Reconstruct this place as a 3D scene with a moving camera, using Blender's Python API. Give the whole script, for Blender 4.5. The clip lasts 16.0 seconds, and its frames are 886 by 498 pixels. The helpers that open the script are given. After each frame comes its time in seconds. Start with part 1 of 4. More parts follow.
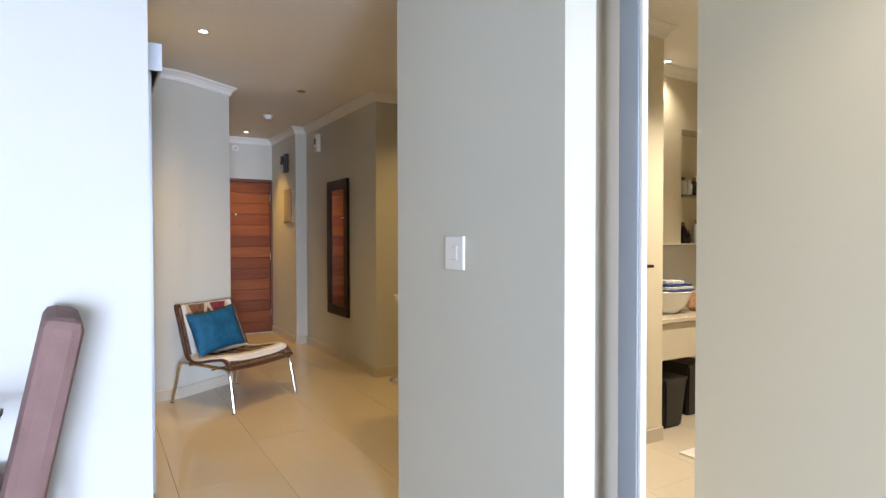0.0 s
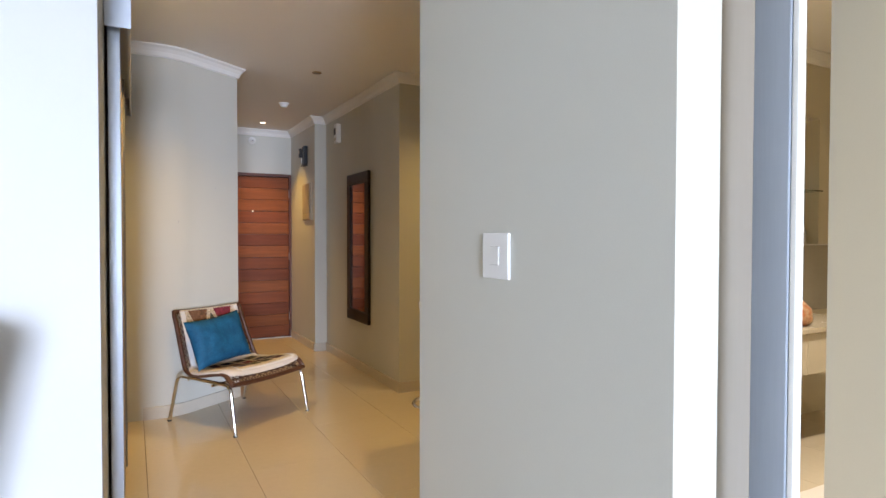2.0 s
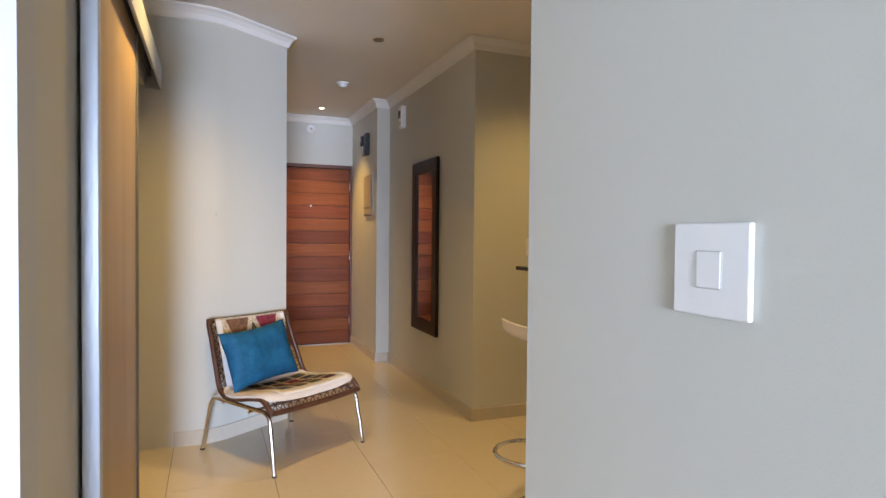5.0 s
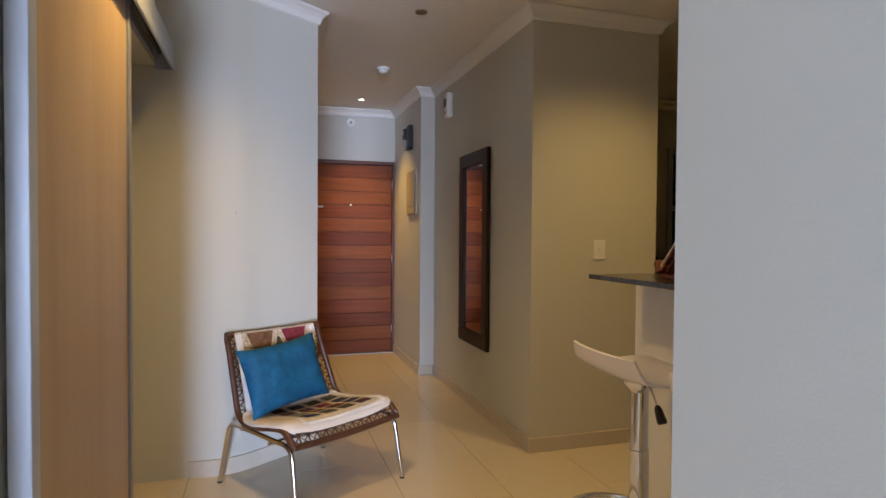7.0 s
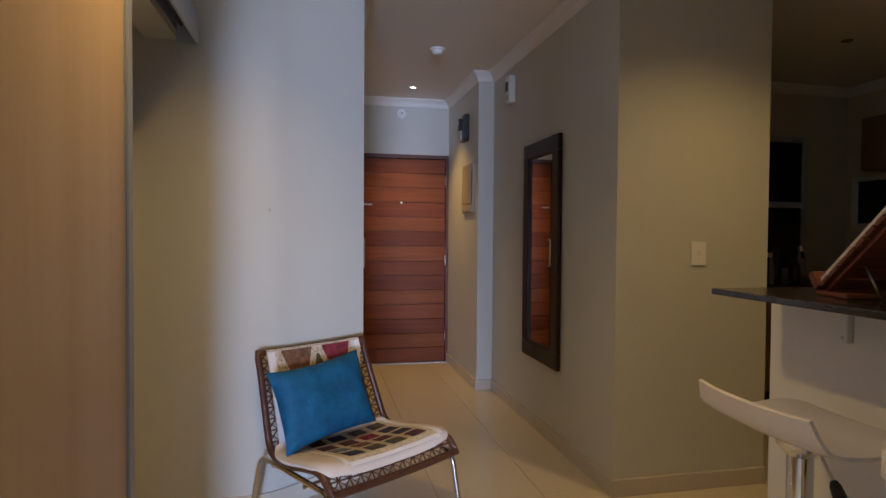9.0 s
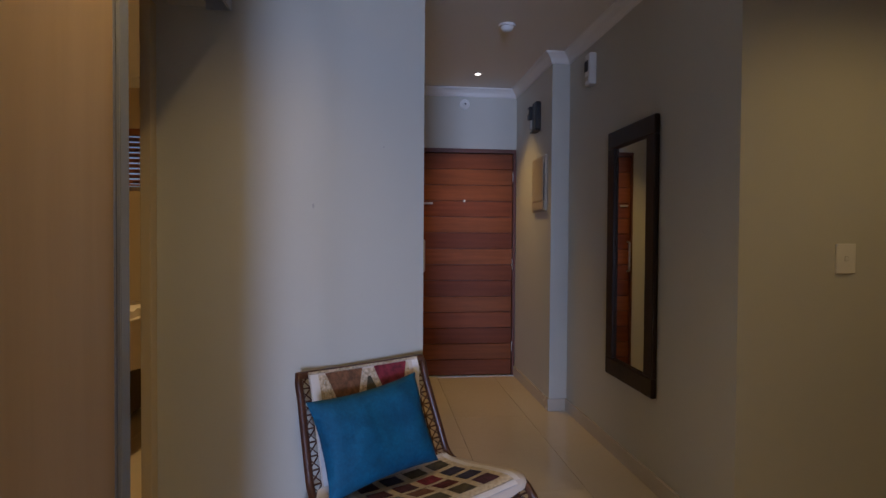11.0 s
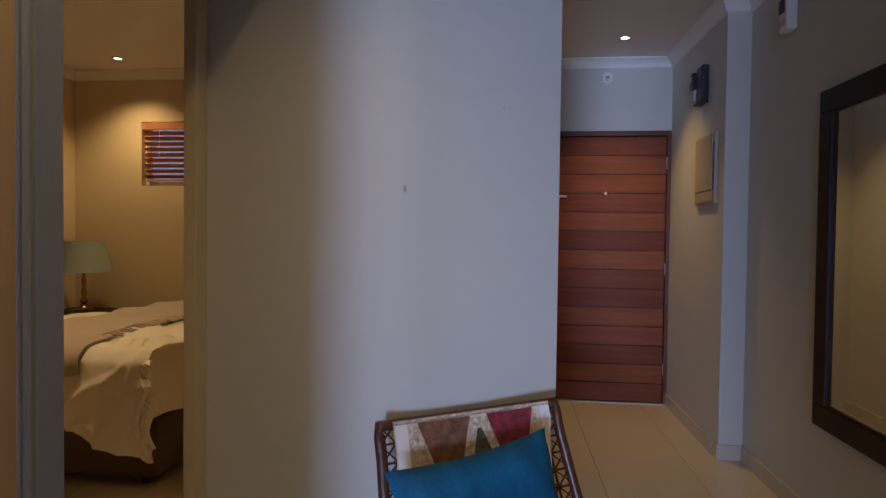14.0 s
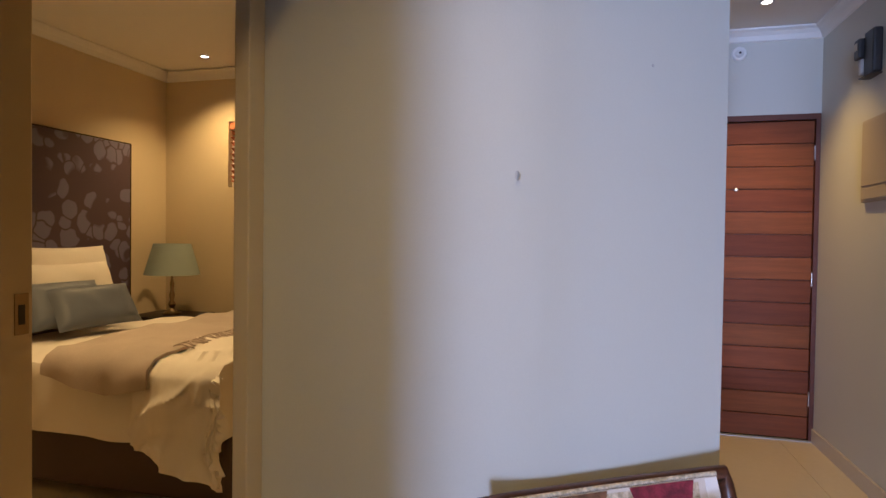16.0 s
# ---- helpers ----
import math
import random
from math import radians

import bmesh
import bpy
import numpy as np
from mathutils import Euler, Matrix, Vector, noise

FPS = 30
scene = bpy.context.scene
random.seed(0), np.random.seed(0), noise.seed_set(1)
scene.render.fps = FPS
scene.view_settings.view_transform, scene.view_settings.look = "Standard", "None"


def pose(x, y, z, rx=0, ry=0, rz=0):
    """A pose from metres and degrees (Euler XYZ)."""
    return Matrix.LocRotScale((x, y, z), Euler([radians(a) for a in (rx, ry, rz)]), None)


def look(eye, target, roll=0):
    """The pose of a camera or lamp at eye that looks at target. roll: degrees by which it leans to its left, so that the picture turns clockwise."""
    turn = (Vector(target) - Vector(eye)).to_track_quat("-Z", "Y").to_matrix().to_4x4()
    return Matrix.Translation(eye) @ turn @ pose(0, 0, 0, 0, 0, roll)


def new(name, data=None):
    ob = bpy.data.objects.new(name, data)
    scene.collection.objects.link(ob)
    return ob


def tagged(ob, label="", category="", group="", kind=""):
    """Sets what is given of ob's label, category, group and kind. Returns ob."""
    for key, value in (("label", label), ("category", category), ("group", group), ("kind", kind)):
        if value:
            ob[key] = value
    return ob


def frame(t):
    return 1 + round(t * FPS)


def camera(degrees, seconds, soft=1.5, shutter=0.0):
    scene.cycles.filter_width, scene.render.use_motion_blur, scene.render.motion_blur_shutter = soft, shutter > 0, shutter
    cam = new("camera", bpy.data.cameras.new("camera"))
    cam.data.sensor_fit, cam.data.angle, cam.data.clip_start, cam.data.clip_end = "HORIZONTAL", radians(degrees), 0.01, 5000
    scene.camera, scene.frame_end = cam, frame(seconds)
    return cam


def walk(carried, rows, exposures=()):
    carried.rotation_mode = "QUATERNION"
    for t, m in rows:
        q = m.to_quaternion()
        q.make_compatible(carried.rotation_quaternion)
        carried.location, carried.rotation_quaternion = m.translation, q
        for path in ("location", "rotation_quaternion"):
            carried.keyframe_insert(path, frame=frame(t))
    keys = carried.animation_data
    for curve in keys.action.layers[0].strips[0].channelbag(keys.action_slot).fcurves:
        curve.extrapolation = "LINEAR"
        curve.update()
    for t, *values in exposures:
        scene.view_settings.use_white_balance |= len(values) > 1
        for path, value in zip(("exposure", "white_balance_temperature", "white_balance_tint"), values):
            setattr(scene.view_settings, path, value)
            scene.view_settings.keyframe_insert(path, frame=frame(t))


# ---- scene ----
# ---- camera and walk ----
cam = camera(74.2, 16.0)
PATH = [
    (0, (0.516, 0.212, 1.279), (1.537, 1.931, 1.237), -0.1),
    (0.5, (0.596, 0.334, 1.283), (1.602, 2.062, 1.239), -0.0),
    (1, (0.673, 0.443, 1.283), (1.656, 2.184, 1.239), 0.0),
    (1.5, (0.746, 0.582, 1.267), (1.704, 2.337, 1.224), 0.0),
    (2, (0.801, 0.736, 1.271), (1.737, 2.503, 1.228), 0.1),
    (2.5, (0.835, 0.855, 1.268), (1.749, 2.633, 1.225), 0.2),
    (3, (0.876, 0.965, 1.256), (1.764, 2.757, 1.211), 0.2),
    (3.5, (0.933, 1.09, 1.261), (1.787, 2.898, 1.217), 0.2),
    (4, (0.98, 1.221, 1.262), (1.789, 3.049, 1.217), 0.3),
    (6.5, (1.184, 1.882, 1.259), (1.817, 3.779, 1.212), 0.5),
    (7, (1.224, 2.001, 1.259), (1.811, 3.913, 1.214), 0.4),
    (7.5, (1.244, 2.131, 1.251), (1.787, 4.055, 1.207), 0.6),
    (8, (1.264, 2.266, 1.262), (1.768, 4.201, 1.218), 0.4),
    (8.5, (1.281, 2.39, 1.268), (1.746, 4.334, 1.221), 0.4),
    (11, (1.331, 2.984, 1.259), (1.554, 4.971, 1.216), 0.4),
    (11.5, (1.343, 3.103, 1.26), (1.507, 5.096, 1.218), 0.5),
    (12, (1.346, 3.208, 1.259), (1.446, 5.205, 1.213), 0.5),
    (12.5, (1.357, 3.34, 1.246), (1.388, 5.34, 1.203), 0.5),
    (13, (1.371, 3.458, 1.245), (1.324, 5.457, 1.202), 0.6),
    (13.5, (1.376, 3.573, 1.236), (1.246, 5.569, 1.194), 0.7),
    (14, (1.369, 3.666, 1.244), (1.154, 5.654, 1.199), 0.7),
    (14.5, (1.357, 3.774, 1.252), (1.063, 5.752, 1.21), 0.7),
    (15, (1.329, 3.85, 1.257), (0.966, 5.816, 1.215), 0.7),
    (15.5, (1.291, 3.957, 1.251), (0.859, 5.909, 1.212), 0.8),
    (16, (1.243, 4.081, 1.246), (0.738, 6.016, 1.206), 0.8),
]
EXPOSURES = [(0, -0.68, 6600, 14), (2.0, -0.62, 6650, 15), (4.0, -0.45, 6450, 15), (6.5, -0.62, 6200, 17), (7.5, -0.92, 6050, 19), (8.5, -1.07, 5850, 20), (11.0, -1.80, 5450, 23), (13.5, -1.78, 5250, 25), (15.0, -1.3, 5250, 25), (16.0, -0.98, 5300, 25)]
walk(cam, [(t, look(eye, target, roll)) for t, eye, target, roll in PATH], EXPOSURES)

# ---- world and large lights ----
world = bpy.data.worlds.new("world")
scene.world = world
world.use_nodes = True
wn = world.node_tree.nodes
sky = wn.new("ShaderNodeTexSky")
sky.sky_type, sky.sun_disc = "NISHITA", False
sky.sun_elevation, sky.sun_rotation = radians(48), radians(160)
world.node_tree.links.new(sky.outputs[0], wn["Background"].inputs[0])
wn["Background"].inputs[1].default_value = 0.12

CEIL = 2.58


def lamp_area(name, eye, target, w, h, power, colour, spread=180):
    data = bpy.data.lights.new(name, "AREA")
    data.shape, data.size, data.size_y, data.energy, data.color, data.spread = "RECTANGLE", w, h, power, colour, radians(spread)
    ob = new(name, data)
    ob.matrix_world = look(eye, target)
    return ob


def lamp_spot(name, x, y, power, colour, size=120, blend=1.0, z=CEIL - 0.035):
    data = bpy.data.lights.new(name, "SPOT")
    data.energy, data.color, data.spot_size, data.spot_blend, data.shadow_soft_size = power, colour, radians(size), blend, 0.035
    ob = new(name, data)
    ob.matrix_world = look((x, y, z), (x, y, 0))
    return ob


DAY = (0.62, 0.765, 1.0)
WARM = (1.0, 0.65, 0.19)
# down-tilted area lamp stands in for sky light through the assumed glass door
lamp_area("daylight_glass_door", (-0.70, -8.95, 1.15), (-0.70, 0, -2.9), 2.2, 2.1, 1560, DAY, 90)
lamp_spot("hall_spot", 1.12, 4.18, 135, WARM, 134, 1.0)
lamp_spot("entrance_spot", 2.135, 7.70, 145, (1.0, 0.61, 0.14), 92)
lamp_spot("kitchen_pass_spot", 3.15, 4.26, 92, WARM, 134)
lamp_spot("bedroom_spot", -1.62, 7.90, 150, (1, 0.63, 0.19))
# added bedroom spot, placed out of view to fill the room
lamp_spot("bedroom_spot", -0.75, 6.2, 230, (1, 0.63, 0.19))
lamp_spot("bathroom_spot", 4.18, 3.12, 45, (1, 0.90, 0.72))
# added bathroom spot, out of view, brightens the whole room
lamp_spot("bathroom_spot", 3.6, 1.9, 400, (1, 0.90, 0.72))
lamp_spot("passage_spot", 2.1, 0.9, 38, (1, 0.86, 0.66))


# ---- materials ----
def material(name, colour, rough=0.6, metal=0.0, tint=None, amount=0.25, scale=4.0, grain=80.0, grain_amount=0.12, bump=0.05,
             stretch=(1, 1, 1), coat=0.0, per_object=0.0, spec=0.5, place=False):
    """Principled surface: broad stains toward tint, fine grain, bump, wear in the roughness."""
    m = bpy.data.materials.new(name)
    m.use_nodes = True
    n, l = m.node_tree.nodes, m.node_tree.links
    b = n["Principled BSDF"]
    b.inputs["Metallic"].default_value = metal
    b.inputs["Coat Weight"].default_value = coat
    b.inputs["Specular IOR Level"].default_value = spec
    co = n.new("ShaderNodeTexCoord")
    mp = n.new("ShaderNodeMapping")
    mp.inputs["Scale"].default_value = stretch
    l.new(n.new("ShaderNodeNewGeometry").outputs["Position"] if place else co.outputs["Object"], mp.inputs[0])
    big, fine = n.new("ShaderNodeTexNoise"), n.new("ShaderNodeTexNoise")
    big.inputs["Scale"].default_value, big.inputs["Detail"].default_value = scale, 4
    fine.inputs["Scale"].default_value, fine.inputs["Detail"].default_value = grain, 3
    l.new(mp.outputs[0], big.inputs["Vector"])
    l.new(mp.outputs[0], fine.inputs["Vector"])
    ramp = n.new("ShaderNodeMapRange")
    ramp.inputs["From Min"].default_value, ramp.inputs["From Max"].default_value = 0.35, 0.7
    ramp.inputs["To Max"].default_value = amount
    l.new(big.outputs["Fac"], ramp.inputs["Value"])
    mix = n.new("ShaderNodeMixRGB")
    mix.inputs[1].default_value = (*colour, 1)
    mix.inputs[2].default_value = (*(tint or [c * 0.8 for c in colour]), 1)
    l.new(ramp.outputs[0], mix.inputs[0])
    hsv = n.new("ShaderNodeHueSaturation")
    val = n.new("ShaderNodeMapRange")
    val.inputs["To Min"].default_value, val.inputs["To Max"].default_value = 1 - grain_amount, 1 + grain_amount
    l.new(fine.outputs["Fac"], val.inputs["Value"])
    last = val.outputs[0]
    if per_object:
        info, add = n.new("ShaderNodeObjectInfo"), n.new("ShaderNodeMath")
        rng = n.new("ShaderNodeMapRange")
        rng.inputs["To Min"].default_value, rng.inputs["To Max"].default_value = 1 - per_object, 1 + per_object
        l.new(info.outputs["Random"], rng.inputs["Value"])
        add.operation = "MULTIPLY"
        l.new(last, add.inputs[0])
        l.new(rng.outputs[0], add.inputs[1])
        last = add.outputs[0]
    l.new(last, hsv.inputs["Value"])
    l.new(mix.outputs[0], hsv.inputs["Color"])
    l.new(hsv.outputs[0], b.inputs["Base Color"])
    rr = n.new("ShaderNodeMapRange")
    rr.inputs["To Min"].default_value, rr.inputs["To Max"].default_value = max(rough - 0.08, 0.02), min(rough + 0.08, 1)
    l.new(big.outputs["Fac"], rr.inputs["Value"])
    l.new(rr.outputs[0], b.inputs["Roughness"])
    if bump:
        bp = n.new("ShaderNodeBump")
        bp.inputs["Strength"].default_value, bp.inputs["Distance"].default_value = bump, 0.004
        l.new(fine.outputs["Fac"], bp.inputs["Height"])
        l.new(bp.outputs[0], b.inputs["Normal"])
    return m


def glow(name, colour, strength):
    m = bpy.data.materials.new(name)
    m.use_nodes = True
    b = m.node_tree.nodes["Principled BSDF"]
    b.inputs["Base Color"].default_value = (0.8, 0.8, 0.8, 1)
    b.inputs["Emission Color"].default_value, b.inputs["Emission Strength"].default_value = (*colour, 1), strength
    return m


def clear(name, colour=(1, 1, 1), rough=0.0):
    m = bpy.data.materials.new(name)
    m.use_nodes = True
    b = m.node_tree.nodes["Principled BSDF"]
    b.inputs["Base Color"].default_value = (*colour, 1)
    b.inputs["Transmission Weight"].default_value, b.inputs["Roughness"].default_value = 1, rough
    return m


def mirror_mat(name):
    m = bpy.data.materials.new(name)
    m.use_nodes = True
    b = m.node_tree.nodes["Principled BSDF"]
    b.inputs["Base Color"].default_value = (0.86, 0.87, 0.86, 1)
    b.inputs["Metallic"].default_value, b.inputs["Roughness"].default_value = 1, 0.015
    return m


def damask(name):
    """Dark plum cloth with pale woven leaf figures."""
    m = material(name, (0.06, 0.035, 0.04), 0.5, grain=300, bump=0.1)
    n, l = m.node_tree.nodes, m.node_tree.links
    b = n["Principled BSDF"]
    co, vo, ns = n.new("ShaderNodeTexCoord"), n.new("ShaderNodeTexVoronoi"), n.new("ShaderNodeTexNoise")
    ns.inputs["Scale"].default_value = 5
    vo.inputs["Scale"].default_value, vo.inputs["Randomness"].default_value = 9.2, 0.9
    add = n.new("ShaderNodeMixRGB")
    add.inputs[0].default_value = 0.13
    l.new(co.outputs["Object"], ns.inputs["Vector"])
    l.new(co.outputs["Object"], add.inputs[1])
    l.new(ns.outputs["Color"], add.inputs[2])
    l.new(add.outputs[0], vo.inputs["Vector"])
    petal = n.new("ShaderNodeMapRange")
    petal.inputs["From Min"].default_value, petal.inputs["From Max"].default_value = 0.56, 0.50
    l.new(vo.outputs["Distance"], petal.inputs["Value"])
    vein = n.new("ShaderNodeTexVoronoi")
    vein.feature = "DISTANCE_TO_EDGE"
    vein.inputs["Scale"].default_value, vein.inputs["Randomness"].default_value = 9.2, 0.9
    l.new(add.outputs[0], vein.inputs["Vector"])
    gap = n.new("ShaderNodeMapRange")
    gap.inputs["From Min"].default_value, gap.inputs["From Max"].default_value = 0.02, 0.06
    l.new(vein.outputs["Distance"], gap.inputs["Value"])
    cluster = n.new("ShaderNodeTexNoise")
    cluster.inputs["Scale"].default_value, cluster.inputs["Detail"].default_value = 4.2, 1
    l.new(co.outputs["Object"], cluster.inputs["Vector"])
    where = n.new("ShaderNodeMapRange")
    where.inputs["From Min"].default_value, where.inputs["From Max"].default_value = 0.36, 0.40
    l.new(cluster.outputs["Fac"], where.inputs["Value"])
    both, cut = n.new("ShaderNodeMath"), n.new("ShaderNodeMath")
    both.operation = cut.operation = "MULTIPLY"
    l.new(petal.outputs[0], both.inputs[0])
    l.new(gap.outputs[0], both.inputs[1])
    l.new(both.outputs[0], cut.inputs[0])
    l.new(where.outputs[0], cut.inputs[1])
    mx = n.new("ShaderNodeMixRGB")
    mx.inputs[1].default_value, mx.inputs[2].default_value = (0.070, 0.044, 0.066, 1), (0.150, 0.135, 0.220, 1)
    l.new(cut.outputs[0], mx.inputs[0])
    l.new(mx.outputs[0], b.inputs["Base Color"])
    return m


PAINT = material("wall_paint", (0.56, 0.55, 0.485), 0.55, amount=0.10, scale=1.3, grain=260, grain_amount=0.03, bump=0.06)
PAINT_BED = material("bedroom_paint", (0.61, 0.505, 0.325), 0.6, amount=0.12, scale=1.3, grain=260, grain_amount=0.03, bump=0.06)
PAINT_BATH = material("bathroom_paint", (0.66, 0.60, 0.46), 0.6, amount=0.1, scale=1.3, grain=260, grain_amount=0.03, bump=0.06)
PAINT_WHITE = material("living_white_paint", (0.54, 0.54, 0.53), 0.6, amount=0.06, scale=1.0, grain=260, grain_amount=0.02, bump=0.05)
CEILING = material("ceiling_paint", (0.82, 0.80, 0.77), 0.75, amount=0.06, scale=0.8, grain=200, grain_amount=0.02, bump=0.05)
CORNICE = material("cornice_plaster", (0.80, 0.79, 0.76), 0.6, amount=0.05, grain=200, grain_amount=0.02)
TILE = material("porcelain_tile", (0.645, 0.565, 0.435), 0.10, tint=(0.59, 0.50, 0.365), amount=0.35, scale=1.6, grain=30, grain_amount=0.04, bump=0.004, per_object=0.012, place=True)
SKIRT = material("skirting_tile", (0.56, 0.50, 0.41), 0.25, amount=0.3, scale=3, grain=40, grain_amount=0.05, bump=0.01)
GROUT = material("grout", (0.16, 0.13, 0.10), 0.9, grain=200)
WOODS = [material("hardwood_board_" + k, c, 0.5, tint=[v * 0.62 for v in c], amount=0.7, scale=5, grain=26, grain_amount=0.28, bump=0.08,
                  stretch=(0.35, 4, 7), per_object=0.10, spec=0.22) for k, c in
         (("red", (0.195, 0.050, 0.013)), ("orange", (0.225, 0.065, 0.015)), ("dark", (0.165, 0.041, 0.012)))]
DOORFRAME = material("dark_hardwood_frame", (0.10, 0.028, 0.014), 0.4, grain=60, stretch=(1, 1, 0.2), bump=0.08)
MAPLE = material("pale_wood_veneer", (0.45, 0.325, 0.185), 0.45, tint=(0.38, 0.265, 0.14), amount=0.7, scale=2.2, grain=24, grain_amount=0.045, bump=0.02, stretch=(3, 3, 0.22))
ALU = material("brushed_aluminium", (0.50, 0.54, 0.60), 0.38, metal=0.35, amount=0.1, grain=220, grain_amount=0.05, stretch=(1, 1, 0.05), bump=0.02)
# same aluminium with shade put into its colour, for the leaf's far edge
ALU_SHADED = material("shaded_aluminium", (0.27, 0.285, 0.325), 0.42, metal=0.3, amount=0.1, grain=220, grain_amount=0.05, stretch=(1, 1, 0.05), bump=0.02)
CHROME = material("chrome", (0.78, 0.78, 0.78), 0.12, metal=1.0, amount=0.1, grain_amount=0.03, bump=0)
STEEL = material("satin_steel", (0.62, 0.60, 0.56), 0.3, metal=1.0, grain_amount=0.05, bump=0)
BLACKP = material("black_plastic", (0.018, 0.017, 0.018), 0.4, grain=150, bump=0.03)
DARKWOOD = material("espresso_wood", (0.030, 0.016, 0.010), 0.38, tint=(0.012, 0.007, 0.005), amount=0.6, grain=40, grain_amount=0.3, stretch=(1, 1, 0.25), bump=0.08, spec=0.22)
MIRROR = mirror_mat("mirror_glass")
WHITEP = material("white_plastic", (0.78, 0.77, 0.74), 0.35, amount=0.06, grain_amount=0.02, bump=0.01)
BEIGEP = material("ivory_plastic", (0.58, 0.52, 0.41), 0.45, amount=0.1, grain_amount=0.03, bump=0.01)
GLOSSW = material("glossy_white_plastic", (0.80, 0.76, 0.74), 0.22, amount=0.08, grain_amount=0.02, bump=0, coat=0.3)
RATTAN = material("dark_rattan", (0.055, 0.020, 0.010), 0.38, tint=(0.11, 0.042, 0.020), amount=0.7, scale=30, grain=120, grain_amount=0.3, bump=0.2)
TEAL = material("teal_velvet", (0.005, 0.092, 0.185), 0.75, tint=(0.003, 0.050, 0.110), amount=0.9, scale=14, grain=90, grain_amount=0.3, bump=0.5, spec=0.3)
CREAM = material("cream_cotton", (0.62, 0.54, 0.46), 0.85, amount=0.2, scale=10, grain=420, grain_amount=0.08, bump=0.3)
WHITEC = material("white_cotton", (0.74, 0.70, 0.66), 0.85, amount=0.12, scale=10, grain=420, grain_amount=0.06, bump=0.3)
SEQUIN = material("silver_gold_embroidery", (0.66, 0.56, 0.42), 0.5, tint=(0.36, 0.27, 0.16), amount=1.0, scale=70, grain=130, grain_amount=0.75, bump=0.8, metal=0.15)
PATCHES = {k: material("patch_" + k, c, 0.7, tint=[v * 0.45 for v in c], amount=1.0, scale=42, grain=150, grain_amount=0.4, bump=0.6) for k, c in
           (("brown", (0.21, 0.095, 0.045)), ("red", (0.24, 0.022, 0.040)), ("navy", (0.04, 0.042, 0.10)), ("plum", (0.085, 0.028, 0.045)),
            ("olive", (0.10, 0.085, 0.05)), ("slate", (0.19, 0.22, 0.25)), ("wine", (0.13, 0.02, 0.022)))}
SEAM = material("cream_gold_stitching", (0.70, 0.61, 0.46), 0.6, tint=(0.50, 0.40, 0.25), amount=1.0, scale=80, grain=160, grain_amount=0.4, bump=0.8)
GRANITE = material("black_granite", (0.018, 0.016, 0.017), 0.16, tint=(0.05, 0.04, 0.038), amount=0.8, scale=60, grain=240, grain_amount=0.5, bump=0)
REDWOOD = material("red_brown_wood", (0.17, 0.052, 0.024), 0.4, grain=40, grain_amount=0.3, stretch=(4, 0.4, 4), bump=0.05)
PAPER = material("white_paper", (0.72, 0.69, 0.65), 0.8, grain_amount=0.03, bump=0.02)
GLASS = clear("clear_glass")
GREENGLASS = clear("green_glass", (0.72, 0.86, 0.80))
DARKGLASS = material("dark_window_glass", (0.012, 0.013, 0.015), 0.08, grain_amount=0.02, bump=0)
KITCHEN = material("kitchen_cabinet_wood", (0.21, 0.135, 0.075), 0.5, grain=30, stretch=(3, 3, 0.3), bump=0.04)
LINEN = material("cream_bed_linen", (0.77, 0.71, 0.63), 0.85, amount=0.15, scale=5, grain=380, grain_amount=0.05, bump=0.25)
BLANKET = material("taupe_wool", (0.45, 0.375, 0.315), 0.9, amount=0.25, scale=8, grain=300, grain_amount=0.18, bump=0.6)
BEDBASE = material("brown_upholstery", (0.075, 0.047, 0.034), 0.8, amount=0.3, grain=260, grain_amount=0.15, bump=0.3)
GREYBLUE = material("grey_blue_satin", (0.105, 0.122, 0.165), 0.5, amount=0.3, scale=9, grain=300, grain_amount=0.08, bump=0.2)
SHADE = material("duck_egg_shade", (0.30, 0.36, 0.33), 0.8, amount=0.15, grain=350, grain_amount=0.08, bump=0.3)
BRASS = material("antique_brass", (0.33, 0.24, 0.13), 0.32, metal=1.0, amount=0.5, scale=20, bump=0.03)
SLAT = material("cedar_slat", (0.42, 0.17, 0.065), 0.5, grain=40, stretch=(0.3, 4, 4), bump=0.05, per_object=0.1)
VENEER = material("greige_door_veneer", (0.27, 0.245, 0.21), 0.5, tint=(0.24, 0.205, 0.16), amount=0.5, scale=2, grain=24, grain_amount=0.05, bump=0.02, stretch=(3, 3, 0.22))
ALU_MID = material("satin_aluminium", (0.36, 0.40, 0.46), 0.45, metal=0.25, amount=0.1, grain=220, grain_amount=0.05, stretch=(1, 1, 0.05), bump=0.02)
TANP = material("tan_plastic", (0.42, 0.35, 0.25), 0.5, amount=0.15, grain_amount=0.03, bump=0.01)
DAMASK = damask("plum_damask")
MAUVE = material("mauve_suede", (0.21, 0.125, 0.118), 0.85, tint=(0.155, 0.088, 0.082), amount=0.7, scale=6, grain=240, grain_amount=0.1, bump=0.25)
CERAMIC = material("white_ceramic", (0.80, 0.80, 0.78), 0.12, amount=0.03, grain_amount=0.01, bump=0)
STONE = material("beige_stone_top", (0.56, 0.49, 0.38), 0.25, amount=0.5, scale=14, grain=90, grain_amount=0.12, bump=0.02)
WALLTILE = material("grey_wall_tile", (0.40, 0.37, 0.31), 0.2, amount=0.3, grain=60, grain_amount=0.05, bump=0.01)
